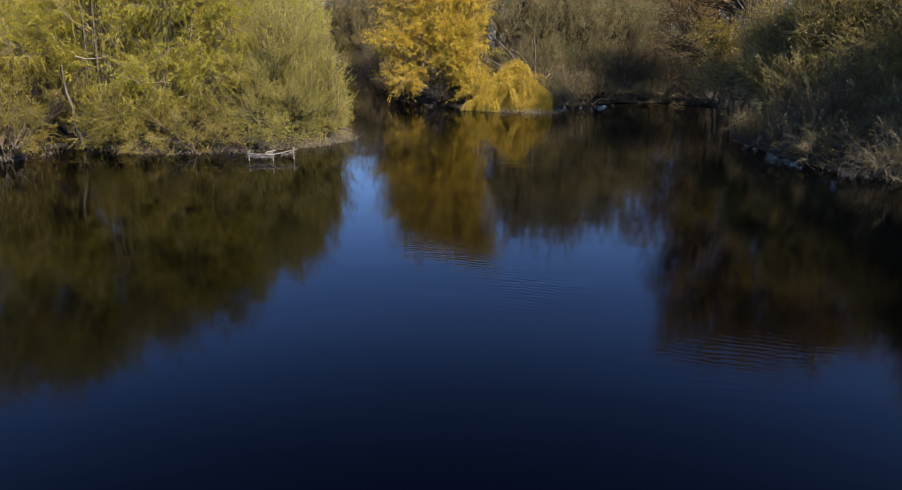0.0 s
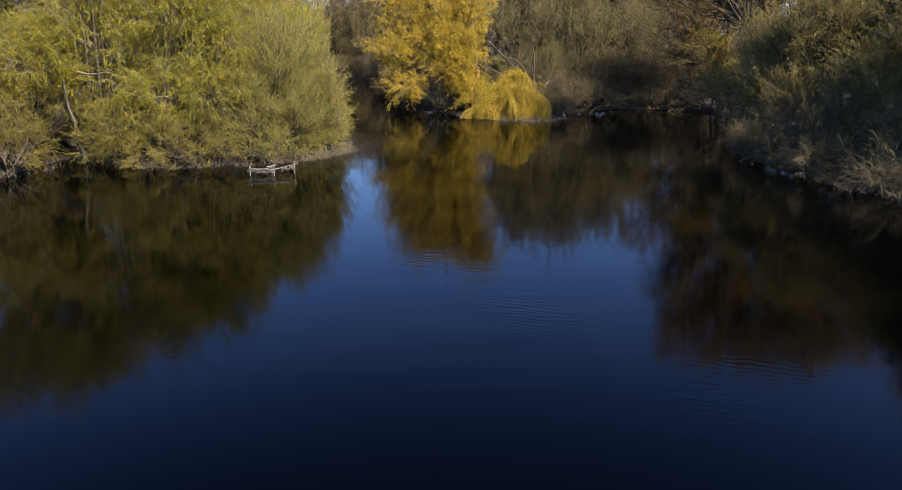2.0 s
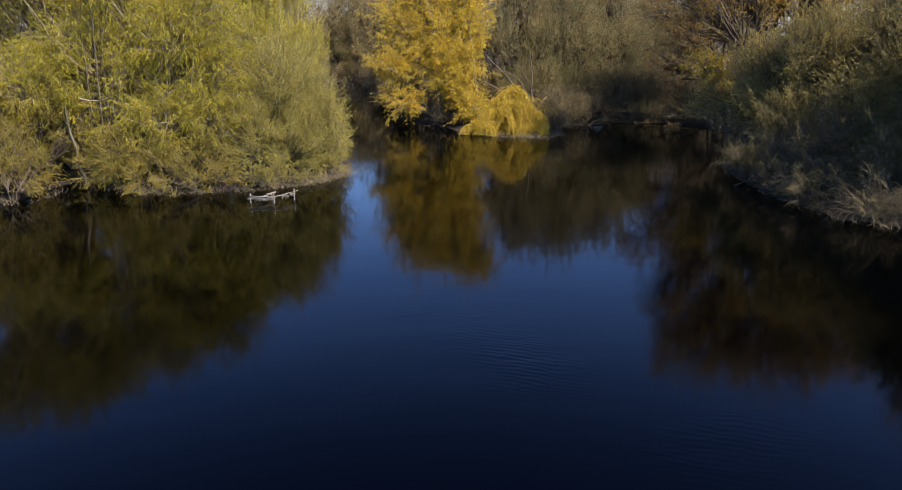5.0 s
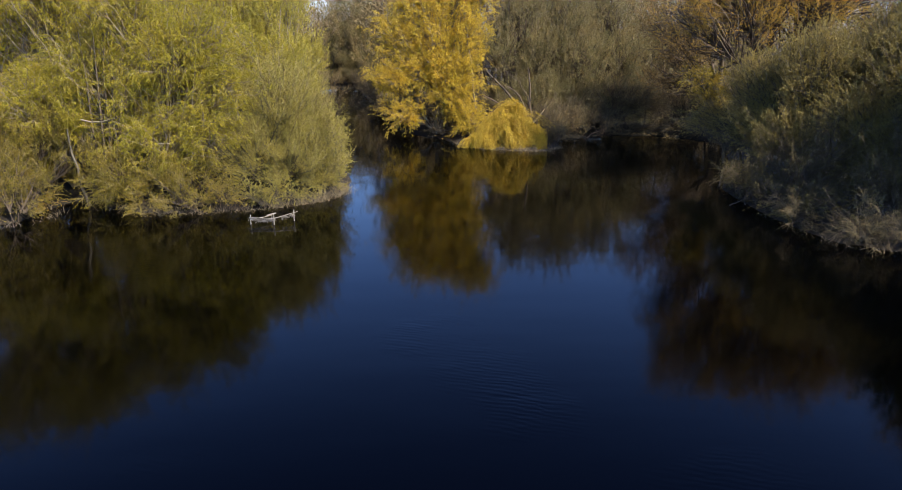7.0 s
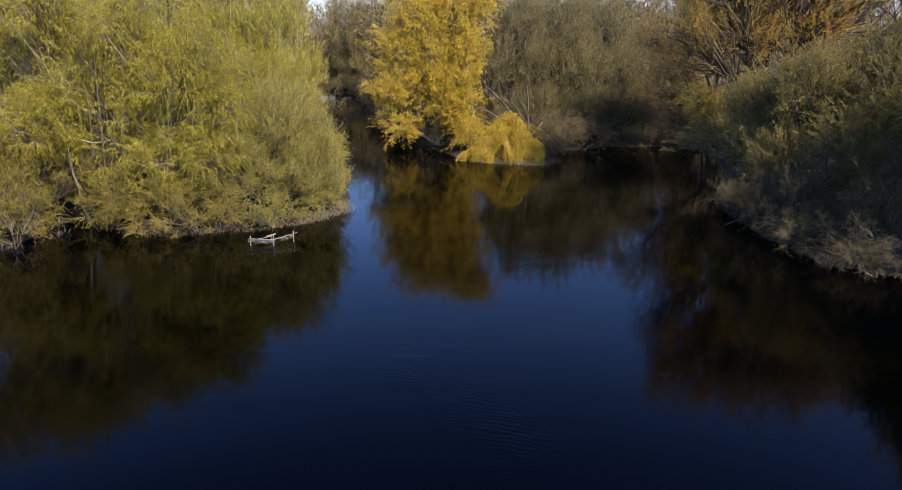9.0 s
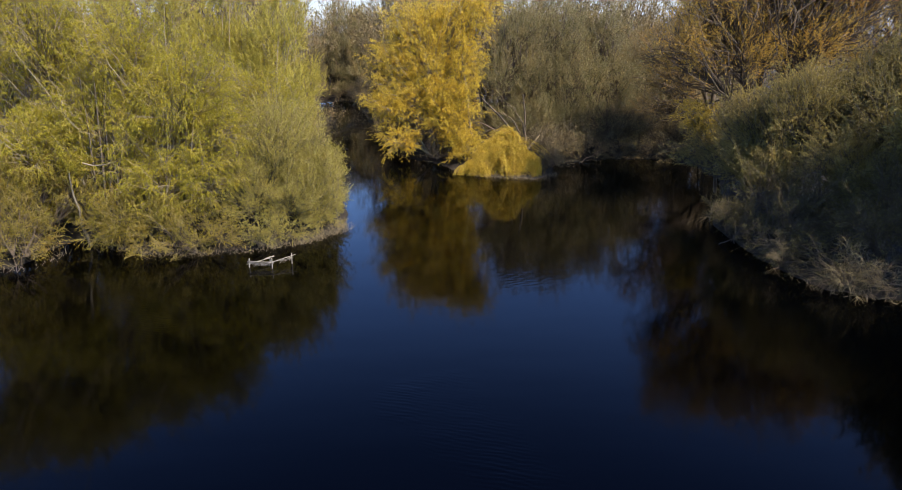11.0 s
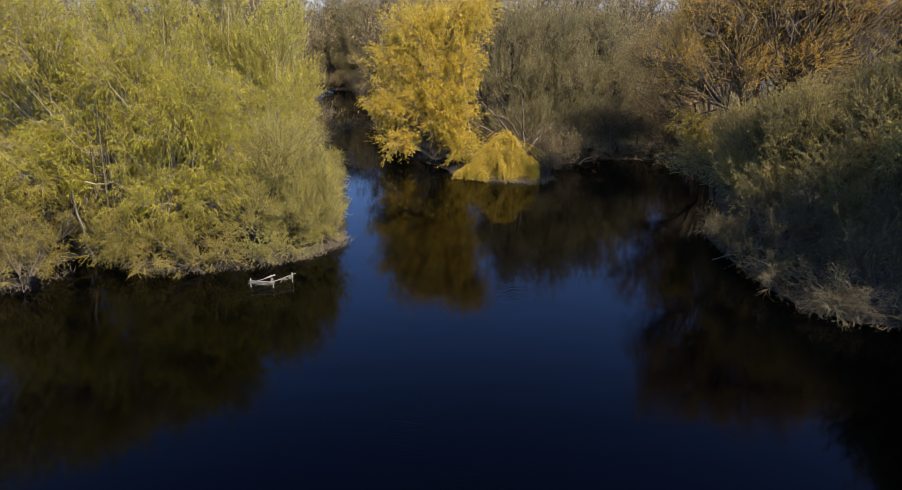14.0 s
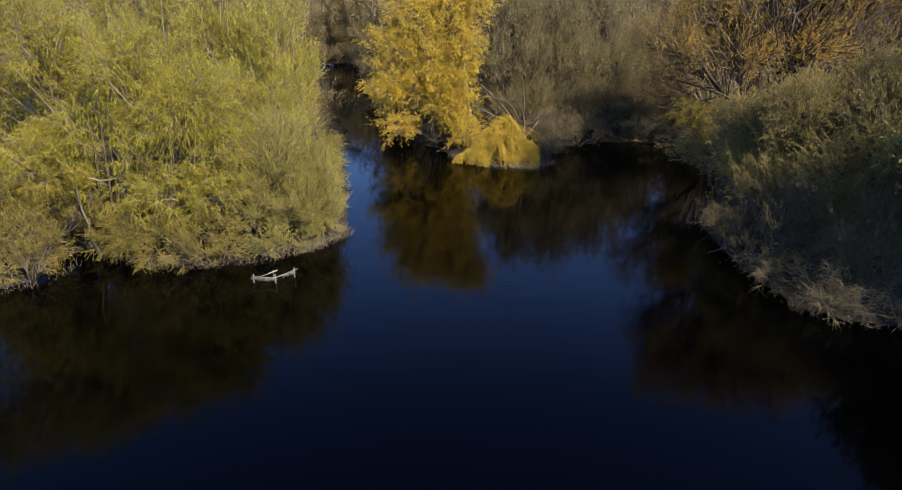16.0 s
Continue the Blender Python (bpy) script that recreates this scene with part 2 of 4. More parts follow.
def spikes(lines, radius):
    """Twigs: three-sided tubes along polylines of two or three points, drawn out to a point."""
    n, k, _ = lines.shape
    d = unit(lines[:, -1] - lines[:, 0])
    u = unit(np.cross(d, np.array([0.31, 0.17, 0.93])))
    v = np.cross(d, u)
    a = np.arange(3) * 2 * math.pi / 3
    ring = (u[:, None] * np.cos(a)[None, :, None] + v[:, None] * np.sin(a)[None, :, None]) * radius
    rows = [lines[:, i, None] + ring * (1 - i / (k - 1) * 0.9) for i in range(k - 1)] + [lines[:, -1:]]
    verts = np.concatenate(rows, 1)
    m = verts.shape[1]
    tri = []
    for i in range(k - 2):
        for q in range(3):
            q2 = (q + 1) % 3
            tri += [(3 * i + q, 3 * i + q2, 3 * i + 3 + q2), (3 * i + q, 3 * i + 3 + q2, 3 * i + 3 + q)]
    tri += [(m - 4 + q, m - 4 + (q + 1) % 3, m - 1) for q in range(3)]
    f = (np.arange(n) * m)[:, None, None] + np.array(tri)[None]
    return verts.reshape(-1, 3), f.reshape(-1, 3)


def blades(p, axis, length, width, rng):
    """Lance-shaped leaves, drawn out to a point."""
    n = len(p)
    side = unit(np.cross(axis, rng.normal(size=(n, 3))))
    l, w = length[:, None], width[:, None]
    verts = np.stack([p - side * w * 0.5, p + side * w * 0.5 + axis * l * 0.12, p + axis * l], 1)
    return verts.reshape(-1, 3), np.arange(n * 3).reshape(-1, 3)


# How each kind of plant grows: clumps to a square metre of crown, branches to a clump, twigs to a branch, leaves to a twig;
# lengths in metres; lift: how far the twigs strive upward; sag: how far they hang.
KINDS = {
    "willow": dict(clumps=0.62, clump=0.9, branches=3, twigs=9, twig=1.0, lift=0.1, sag=0.5, thick=0.013, leaves=20, leaf=0.145, width=0.031,
                   hang=0.45, limb=0.13, mats=(BARK_PALE, TWIG_TAN, LEAF_LIME)),
    "gilded": dict(clumps=0.95, clump=1.3, branches=3, twigs=7, twig=1.0, lift=0.3, sag=0.4, leaves=19, leaf=0.22, width=0.032,
                   hang=0.35, limb=0.14, mats=(BARK_PALE, TWIG_GOLD, LEAF_GOLD)),
    "osier": dict(clumps=0.75, clump=0.7, branches=4, twigs=9, twig=1.1, lift=0.5, sag=0.05, leaves=15, leaf=0.15, width=0.026,
                  hang=-0.15, limb=0.05, thick=0.013, mats=(BARK_GREY, TWIG_OLIVE, LEAF_OLIVE)),
    "poplar": dict(clumps=0.36, clump=1.0, branches=3, twigs=8, twig=1.3, lift=0.7, sag=0.0, leaves=15, leaf=0.25, width=0.055,
                   hang=-0.2, limb=0.10, mats=(BARK_PALE, TWIG_OLIVE, LEAF_PALE)),
    "sallow": dict(clumps=0.34, clump=1.1, branches=4, twigs=10, twig=1.1, lift=0.4, sag=0.0, leaves=14, leaf=0.20, width=0.044,
                   hang=-0.25, limb=0.12, thick=0.013, mats=(BARK_BROWN, TWIG_GREY, LEAF_GREY)),
    "thicket": dict(clumps=0.35, clump=0.8, branches=4, twigs=8, twig=1.4, lift=0.2, sag=0.05, leaves=6, leaf=0.3, width=0.035,
                    hang=0.0, limb=0.08, thick=0.014, mats=(BARK_BROWN, TWIG_BROWN, LEAF_BROWN)),
    "oak": dict(clumps=0.38, clump=1.1, branches=4, twigs=9, twig=1.1, lift=0.35, sag=0.05, leaves=25, leaf=0.085, width=0.033,
                hang=0.0, limb=0.2, thick=0.013, bough=1.3, gnarl=2.4, mats=(BARK_BROWN, TWIG_OAK, LEAF_AMBER)),
    "canopy": dict(clumps=1.05, clump=0.9, branches=4, twigs=8, twig=0.62, lift=0.15, sag=0.05, leaves=13, leaf=0.13, width=0.043,
                   hang=-0.1, limb=0.09, mats=(BARK_GREY, TWIG_GREY, LEAF_SAGE)),
    # shore: leaf and twig colours carry the shade of the overhung bank
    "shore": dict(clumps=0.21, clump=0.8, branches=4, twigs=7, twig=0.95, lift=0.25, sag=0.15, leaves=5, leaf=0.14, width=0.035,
                  hang=-0.1, limb=0.06, thick=0.011, mats=(BARK_BROWN, TWIG_DARK, LEAF_SHADED)),
    "drift": dict(clumps=0.6, clump=0.6, branches=3, twigs=9, twig=1.0, lift=0.1, sag=0.35, leaves=2, leaf=0.11, width=0.025,
                  hang=0.2, limb=0.06, mats=(BARK_BROWN, TWIG_BROWN, LEAF_SHADED)),
    "alder": dict(clumps=0.5, clump=0.9, branches=3, twigs=6, twig=0.9, lift=0.3, sag=0.05, leaves=7, leaf=0.28, width=0.1,
                  hang=0.0, limb=0.09, mats=(BARK_BROWN, TWIG_DARK, LEAF_SAGE)),
    "scrub": dict(clumps=0.8, clump=0.6, branches=3, twigs=8, twig=0.9, lift=0.2, sag=0.3, leaves=10, leaf=0.14, width=0.032,
                  hang=0.1, limb=0.022, thick=0.013, mats=(BARK_GREY, TWIG_TAN, LEAF_LIME)),
    "far": dict(clumps=0.052, clump=1.4, branches=3, twigs=6, twig=2.0, lift=0.45, sag=0.0, leaves=7, leaf=0.6, width=0.09,
                hang=-0.2, limb=0.2, thick=0.03, mats=(BARK_BROWN, TWIG_BROWN, LEAF_BROWN)),
}


def plant(name, label, category, base, lumps, kind, seed, stems=3, spread=0.8, fork=0.0, group="", more=1.0, leafy=1.0, mats=None, hollow=None):
    """A tree or shrub: stems from base, a limb into each lump (x, y, z, rx, ry, rz) of its crown, branches to clumps on the
    lump, twigs on the branches, leaves on the twigs. fork: the height of a single bole before it divides;
    hollow: a dark gap (x, y, z, rx, ry, rz) in the crown where only stems stand."""
    k = KINDS[kind]
    bark, twig_mat, leaf_mat = mats or k["mats"]
    rng = np.random.default_rng(seed)
    root = np.array([base[0], base[1], 0.0])
    ground = base[2]
    L = np.array(lumps, float)
    L[:, :2] -= root[:2]
    c, r = L[:, :3], L[:, 3:]
    n = len(L)
    # stems and limbs
    feet = rng.normal(size=(max(stems, 1), 3)) * spread * (1, 1, 0)
    feet[:, 2] = ground - 0.25
    at = feet[np.arange(n) % max(stems, 1)]
    if fork > 0:
        at = np.repeat(np.array([[0, 0, ground]]), n, 0) + np.stack([np.zeros(n), np.zeros(n), fork * rng.uniform(0.7, 1.0, n)], 1)
    goal = c - r * (0, 0, 0.3)
    bend = at + (goal - at) * (0.3, 0.3, 0.65) + rng.normal(size=(n, 3)) * 0.25
    limbs = bezier(at, bend, goal, 9)
    limbs[:, 2:-1] += rng.normal(size=(n, 6, 3)) * 0.10
    size = k["limb"] * (0.6 + 0.12 * np.linalg.norm(goal - at, axis=1) / 1.5)
    tree = new(name)
    tree.location = root
    tagged(tree, label, category, group)
    for i in range(n):
        v, f = tubes(limbs[i:i + 1], size[i], size[i] * 0.3, 6)
        part("limb" if fork > 0 else "stem", quads("limb", v, f, bark, True), tree)
    if fork > 0:
        bole = bezier(np.array([[0, 0, ground - 0.3]]), np.array([[0.1, 0.1, fork * 0.5 + ground]]), np.array([[0, 0, fork + ground]]), 6)
        v, f = tubes(bole, k["limb"] * 2.4, k["limb"] * 1.5, 9)
        part("trunk", quads("trunk", v, f, bark, True), tree)
    # branches
    area = 4 * math.pi * ((r[:, 0] * r[:, 1]) ** 1.6 / 3 + (r[:, 0] * r[:, 2]) ** 1.6 / 3 + (r[:, 1] * r[:, 2]) ** 1.6 / 3) ** (1 / 1.6)
    count = np.maximum(4, (area * k["clumps"] * more).astype(int))
    lump = np.repeat(np.arange(n), count)
    d = unit(rng.normal(size=(len(lump), 3)))
    d[:, 2] = np.where(d[:, 2] < -0.5, -d[:, 2], d[:, 2])
    share = np.where(rng.random(len(lump)) < 0.78, rng.uniform(0.72, 1.05, len(lump)), rng.uniform(0.3, 0.72, len(lump)))
    clump = c[lump] + d * r[lump] * share[:, None]
    if hollow:
        gap = np.array(hollow, float)
        gap[:2] -= root[:2]
        keep = np.linalg.norm((clump - gap[:3]) / gap[3:], axis=1) > 1
        lump, clump = lump[keep], clump[keep]
    nb = k["branches"]
    lump_b = np.repeat(lump, nb)
    tip = np.repeat(clump, nb, 0) + rng.normal(size=(len(lump_b), 3)) * k["clump"] * 0.55
    tip[:, 2] = np.maximum(tip[:, 2], 0.15)
    start, _ = along(limbs, lump_b, rng.uniform(0.4, 1.0, len(lump_b)))
    span = np.linalg.norm(tip - start, axis=1, keepdims=True)
    mid = (start + tip) / 2 + rng.normal(size=tip.shape) * 0.12 * k.get("gnarl", 1.0) * span + np.array([0, 0, 1.0]) * span * (0.12 if k["sag"] > 0.2 else -0.05)
    br = bezier(start, mid, tip, 4)
    br[:, 1:-1] += rng.normal(size=(len(br), 2, 3)) * 0.04 * k.get("gnarl", 1.0) * span[:, :, None]
    br[:, :, 2] = np.maximum(br[:, :, 2], 0.06)
    v, f = tubes(br, (0.010 + 0.006 * span[:, 0]) * k.get("bough", 1.0), 0.005, 3)
    part("branchwork", quads("branchwork", v, f, bark, True), tree, kind="stuff")
    # twigs
    nt = k["twigs"]
    of = np.repeat(np.arange(len(br)), nt)
    p, bd = along(br, of, rng.uniform(0.35, 1.0, len(of)) ** 0.7)
    outward = unit(p - c[lump_b[of]])
    td = unit(bd * 0.5 + outward * 0.5 + rng.normal(size=p.shape) * 0.55 + np.array([0, 0, 1.0]) * k["lift"])
    ln = k["twig"] * rng.uniform(0.45, 1.25, len(of))[:, None]
    fall = np.array([0, 0, -1.0]) * k["sag"] + np.array([0, 0, 0.35]) * k["lift"]
    tw = np.stack([p, p + td * ln * 0.5 + fall * ln * 0.22, p + td * ln * 0.92 + fall * ln * 0.95], 1)
    tw[:, :, 2] = np.maximum(tw[:, :, 2], 0.03)
    v, f = spikes(tw if k["sag"] > 0.1 else tw[:, ::2], k.get("thick", 0.010))
    part("twigwork", quads("twigwork", v, f, twig_mat), tree, kind="stuff")
    # leaves
    nl = max(1, int(round(k["leaves"] * leafy)))
    of = np.repeat(np.arange(len(tw)), nl)
    p, ld = along(tw, of, rng.uniform(0.15, 1.0, len(of)))
    ax = unit(ld * 0.7 + rng.normal(size=p.shape) * 0.55 + np.array([0, 0, -1.0]) * k["hang"])
    s = rng.uniform(0.6, 1.3, len(of))
    p[:, 2] = np.maximum(p[:, 2], 0.2)
    v, f = blades(p, ax, k["leaf"] * s, k["width"] * s, rng)
    part("foliage", quads("foliage", v, f, leaf_mat), tree, kind="stuff")
    return tree


def front_stems(tree, rows, seed, mat, radius=0.075):
    """Pale bare stems that show through the leaves: (x, y, height, lean) from the tree's foot."""
    rng = np.random.default_rng(seed)
    for sx, sy, top, lean in rows:
        z = np.linspace(0.3, top, 8)
        line = np.column_stack([sx + lean * (z / top) ** 2, sy + 0.8 * (z / top) ** 2, z])
        line[1:, :2] += np.cumsum(rng.normal(size=(7, 2)) * 0.09, 0)
        part("stem", quads("stem", *tubes(line[None], radius, radius * 0.35, 6), mat, True), tree)


# ---- ground and water ----
SHORE = np.array([(-80, 30), (-40, 34.5), (-31, 37), (-27, 38.3), (-26.0, 40.0), (-25.7, 44.8), (-23.5, 44.8), (-22.6, 43.2), (-19.5, 41.9), (-16, 42.2), (-13, 42.9), (-9.4, 44.9), (-7.3, 47.8),
                  (-8.5, 56), (-11.4, 72), (-16.2, 91), (-20.0, 107), (-25.2, 134), (-26.5, 142), (-20, 143), (-14.5, 118), (-11.5, 102), (-8, 85), (-6, 78.5),
                  (-1, 73.5), (1, 69), (4, 66.6), (9, 66), (10.8, 69), (11.5, 74), (17.7, 76.6), (23, 76.5), (27.5, 72), (26.4, 66), (24.8, 61.8), (23.6, 57),
                  (21.0, 52.4), (19.7, 49.6), (19.6, 46), (19.8, 40), (21, 35.5), (25, 33.5), (33, 30), (36, 5), (34, -50), (-75, -50)], float)


def from_shore(x, y):
    """Metres inland (+) or out on the water (-)."""
    p = np.stack([x, y], -1)
    best = np.full(x.shape, 1e9)
    inside = np.zeros(x.shape, bool)
    for a, b in zip(SHORE, np.roll(SHORE, -1, 0)):
        ab = b - a
        t = np.clip(((p - a) @ ab) / (ab @ ab), 0, 1)
        best = np.minimum(best, np.hypot(*np.moveaxis(p - a - t[..., None] * ab, -1, 0)))
        cross = (a[1] > y) != (b[1] > y)
        inside ^= cross & (x < a[0] + (y - a[1]) / (b[1] - a[1] + 1e-9) * ab[0])
    return np.where(inside, -best, best)


def lie(x, y):
    """The ground's height."""
    d = from_shore(np.asarray(x, float), np.asarray(y, float))
    return np.where(d > 0, 0.45 * (1 - np.exp(-d / 1.2)) + 0.9 * (1 - np.exp(-np.maximum(d - 4, 0) / 25)), np.maximum(-1.6, d * 0.5)) - 0.02


def build_ground():
    u = np.linspace(-1, 1, 200)
    ax = np.sign(u) * (np.abs(u) * 95 + np.abs(u) ** 7 * 1800)
    gx, gy = np.meshgrid(ax, ax + 40, indexing="ij")
    z = lie(gx, gy)
    rng = np.random.default_rng(3)
    z = z + np.where(z > 0, rng.normal(size=z.shape) * 0.05, 0)
    n = len(u)
    idx = np.arange(n * n).reshape(n, n)
    f = np.stack([idx[:-1, :-1], idx[1:, :-1], idx[1:, 1:], idx[:-1, 1:]], -1).reshape(-1, 4)
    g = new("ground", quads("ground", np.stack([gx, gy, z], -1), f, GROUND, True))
    tagged(g, "brown leaf-litter ground round the pond", "ground", kind="structure")
    w = np.array([(-95, -60, 0), (60, -60, 0), (60, 150, 0), (-95, 150, 0)], float)
    tagged(new("water", quads("water", w, [[0, 1, 2, 3]], WATER)), "dark still pond water mirroring trees and blue sky", "water", kind="structure")


build_ground()


def spot(x, y):
    return (x, y, float(lie(np.array([x]), np.array([y]))[0]))


def bank_scrub(points, label, kind, seed, height=1.2, inland=0.1, mats=None, step=1.7, more=1.0, leafy=1.0):
    """Low scrub along a stretch of the shore, a bush every few metres, hanging over the water's edge."""
    rng = random.Random(seed)
    pts = [Vector(p) for p in points]
    run, lumps, made = 0.0, [], 0
    for a, b in zip(pts, pts[1:]):
        d = (b - a).length
        nrm = Vector((-(b - a).y, (b - a).x)).normalized()
        if float(from_shore(np.array([(a + b)[0] / 2 + nrm.x]), np.array([(a + b)[1] / 2 + nrm.y]))[0]) < 0:
            nrm = -nrm
        while run < d:
            q = a + (b - a) * (run / d) + nrm * (inland + rng.uniform(-0.3, 0.5))
            h = height * rng.uniform(0.65, 1.35)
            lumps.append((q.x, q.y, h * 0.75, 1.1 * rng.uniform(0.8, 1.3), 1.0 * rng.uniform(0.8, 1.2), h * 0.8))
            run += step * rng.uniform(0.8, 1.2)
            if len(lumps) == 3:
                plant("bank_scrub", label, "shrub", spot(lumps[1][0] + nrm.x * 0.5, lumps[1][1] + nrm.y * 0.5), lumps, kind, seed * 100 + made,
                      stems=9, spread=1.1, group="scrub along the shore", mats=mats, more=more, leafy=leafy)
                lumps, made = [], made + 1
        run -= d


# ---- the bank of green willows ----
HOLLOW = (-22.4, 43.8, 6.8, 1.2, 3.0, 2.1)
tall = plant("willow_tree", "tall yellow-green weeping willow leaning over the pond edge", "willow tree", spot(-20.5, 47), [
    (-21.6, 46.4, 12.2, 3.6, 3.2, 3.6), (-24.0, 46.0, 9.0, 3.2, 3.0, 3.2), (-18.0, 45.0, 9.4, 3.0, 2.8, 2.8), (-21.0, 44.4, 7.0, 2.8, 2.4, 2.4),
    (-16.4, 45.8, 10.6, 2.6, 2.6, 2.6), (-14.6, 45.6, 7.6, 2.4, 2.2, 2.2), (-18.4, 43.6, 4.2, 2.6, 1.5, 2.6), (-15.6, 44.0, 4.6, 2.4, 1.7, 2.6), (-21.6, 43.8, 4.4, 2.0, 1.4, 2.4)],
    "willow", 11, stems=4, spread=1.2, hollow=HOLLOW)
front_stems(tall, [(-1.5, -2.9, 8.5, 0.6), (0.6, -3.0, 7.5, -0.3), (1.0, -2.7, 10.0, 0.9), (2.2, -2.6, 8.0, 0.2), (3.4, -2.4, 9.5, 1.2),
                   (-3.0, -2.4, 9.0, -0.8), (1.6, -1.8, 12.0, 1.4)], 18, BARK_PALE)
front_stems(tall, [(-2.6, -2.9, 11.0, -0.5), (-2.1, -3.1, 12.0, 0.2), (-1.7, -2.7, 10.5, 0.6), (-2.4, -2.4, 12.5, 0.9), (-1.2, -3.0, 9.5, -0.2)], 19, BARK_BROWN, 0.095)
broad = plant("willow_tree", "broad yellow-green willow with a pale crooked trunk", "willow tree", spot(-27, 47), [
    (-26.6, 46.5, 14.0, 3.9, 3.4, 4.0), (-30.5, 46.0, 8.5, 3.4, 3.0, 3.6), (-25.6, 45.0, 6.6, 2.8, 2.2, 2.6), (-29.0, 43.6, 4.6, 2.8, 2.2, 2.8), (-26.6, 43.0, 6.4, 2.6, 2.0, 2.4), (-23.8, 44.2, 4.6, 1.7, 1.1, 1.7),
    (-33.6, 46.5, 15.4, 3.8, 3.2, 4.6), (-30.4, 49.6, 17.0, 3.2, 3.0, 4.0)],
    "willow", 12, stems=3, spread=1.0, hollow=HOLLOW)
crook = np.array([[(3.3, -3.6, 0.1), (3.2, -3.7, 0.8), (3.0, -3.8, 1.7), (3.1, -3.9, 2.6), (2.85, -3.9, 3.6), (2.6, -3.6, 5.4)]])
part("stem", quads("stem", *tubes(crook, 0.12, 0.06, 7), BARK_GREY, True), broad, "grey crooked stem")
for bough in ([(-2.9, -3.6, 5.7), (-2.2, -3.7, 5.55), (-1.5, -3.7, 5.6), (-0.7, -3.7, 5.8)],
              [(-4.5, -2.6, 6.4), (-4.4, -2.7, 7.6), (-4.4, -2.7, 8.8), (-4.9, -2.7, 10.0)],
              [(-4.4, -2.7, 8.6), (-4.1, -2.8, 9.0), (-4.0, -2.8, 9.6), (-4.0, -2.8, 10.0)],
              [(0.9, -3.2, 3.6), (1.3, -3.3, 4.6), (1.9, -3.4, 5.4), (2.9, -3.3, 6.2)],
              [(0.7, -3.4, 4.2), (1.5, -3.5, 4.1), (2.2, -3.5, 4.2), (2.8, -3.4, 4.1)]):
    part("dead_branch", quads("dead_branch", *tubes(np.array([bough]), 0.06, 0.03, 6), BARK_PALE, True), tall, "pale bare dead branch")
plant("willow_shrub", "low leafy willow scrub hanging over the water", "shrub", spot(-27.4, 41.4), [
    (-27.4, 41.4, 2.6, 2.0, 1.6, 2.2), (-25.8, 43.4, 4.6, 1.8, 1.6, 2.2), (-30.4, 40.6, 2.6, 2.2, 1.8, 2.2), (-24.2, 44.0, 3.4, 1.5, 1.0, 1.5), (-28.6, 42.2, 4.6, 2.2, 1.8, 2.2), (-26.3, 42.0, 1.5, 1.4, 1.2, 1.4), (-26.0, 44.0, 2.0, 1.0, 1.0, 1.2)],
    "scrub", 13, stems=5, spread=1.0, leafy=1.2, mats=(BARK_BROWN, TWIG_TAN, LEAF_SCRUB))
plant("golden_sprig", "low orange-gold willow sprig over the water", "shrub", spot(-26.2, 42.8), [
    (-25.7, 42.4, 0.4, 0.8, 0.6, 0.3)], "drift", 17, stems=4, spread=0.3, leafy=2.0, mats=(BARK_PALE, TWIG_GOLD, LEAF_GREENGOLD))
plant("willow_shrub", "leafy green willow scrub at the foot of the bank", "shrub", spot(-20.4, 44), [
    (-21.6, 43.2, 2.2, 1.6, 1.3, 2.0), (-22.7, 43.2, 1.3, 1.2, 0.9, 1.2), (-18.6, 42.9, 1.7, 1.9, 1.2, 1.6), (-16.0, 43.2, 1.8, 1.8, 1.2, 1.7)],
    "scrub", 14, stems=5, spread=1.2, leafy=1.3, mats=(BARK_BROWN, TWIG_TAN, LEAF_SCRUB))
plant("osier_shrub", "dense rounded olive osier with fine upright twigs", "shrub", spot(-11.4, 47.5), [
    (-11.6, 47.4, 6.0, 3.0, 2.8, 3.2), (-13.6, 45.4, 3.0, 2.2, 1.9, 2.8), (-10.6, 46.0, 2.6, 2.2, 1.7, 2.5), (-9.5, 48.4, 3.9, 1.9, 2.2, 2.8),
    (-9.1, 47.6, 1.7, 1.3, 1.4, 1.6)],
    "osier", 15, stems=9, spread=1.6)
plant("willow_tree", "yellow-green young willow behind the osier", "willow tree", spot(-13.4, 53), [
    (-13.4, 52.5, 8.6, 2.4, 2.2, 2.6), (-16.6, 52.0, 9.0, 2.8, 2.4, 3.0), (-12.8, 54.0, 5.6, 1.8, 2.2, 2.6)],
    "willow", 16, stems=3, spread=0.8, leafy=0.8)
plant("willow_tree", "tall yellow-green willow at the bend of the bank", "willow tree", spot(-39, 45), [
    (-37.6, 45.4, 17.0, 3.4, 3.2, 4.2), (-38.5, 44.4, 10.0, 3.4, 3.0, 4.0), (-36.4, 43.0, 4.6, 2.8, 2.2, 3.2), (-42.4, 43.6, 13.4, 3.6, 3.2, 4.8), (-41.0, 42.0, 5.6, 3.0, 2.4, 3.6), (-34.0, 42.0, 3.0, 2.2, 1.8, 2.4)],
    "alder", 96, stems=4, spread=1.0, mats=(BARK_PALE, TWIG_TAN, LEAF_LIME))
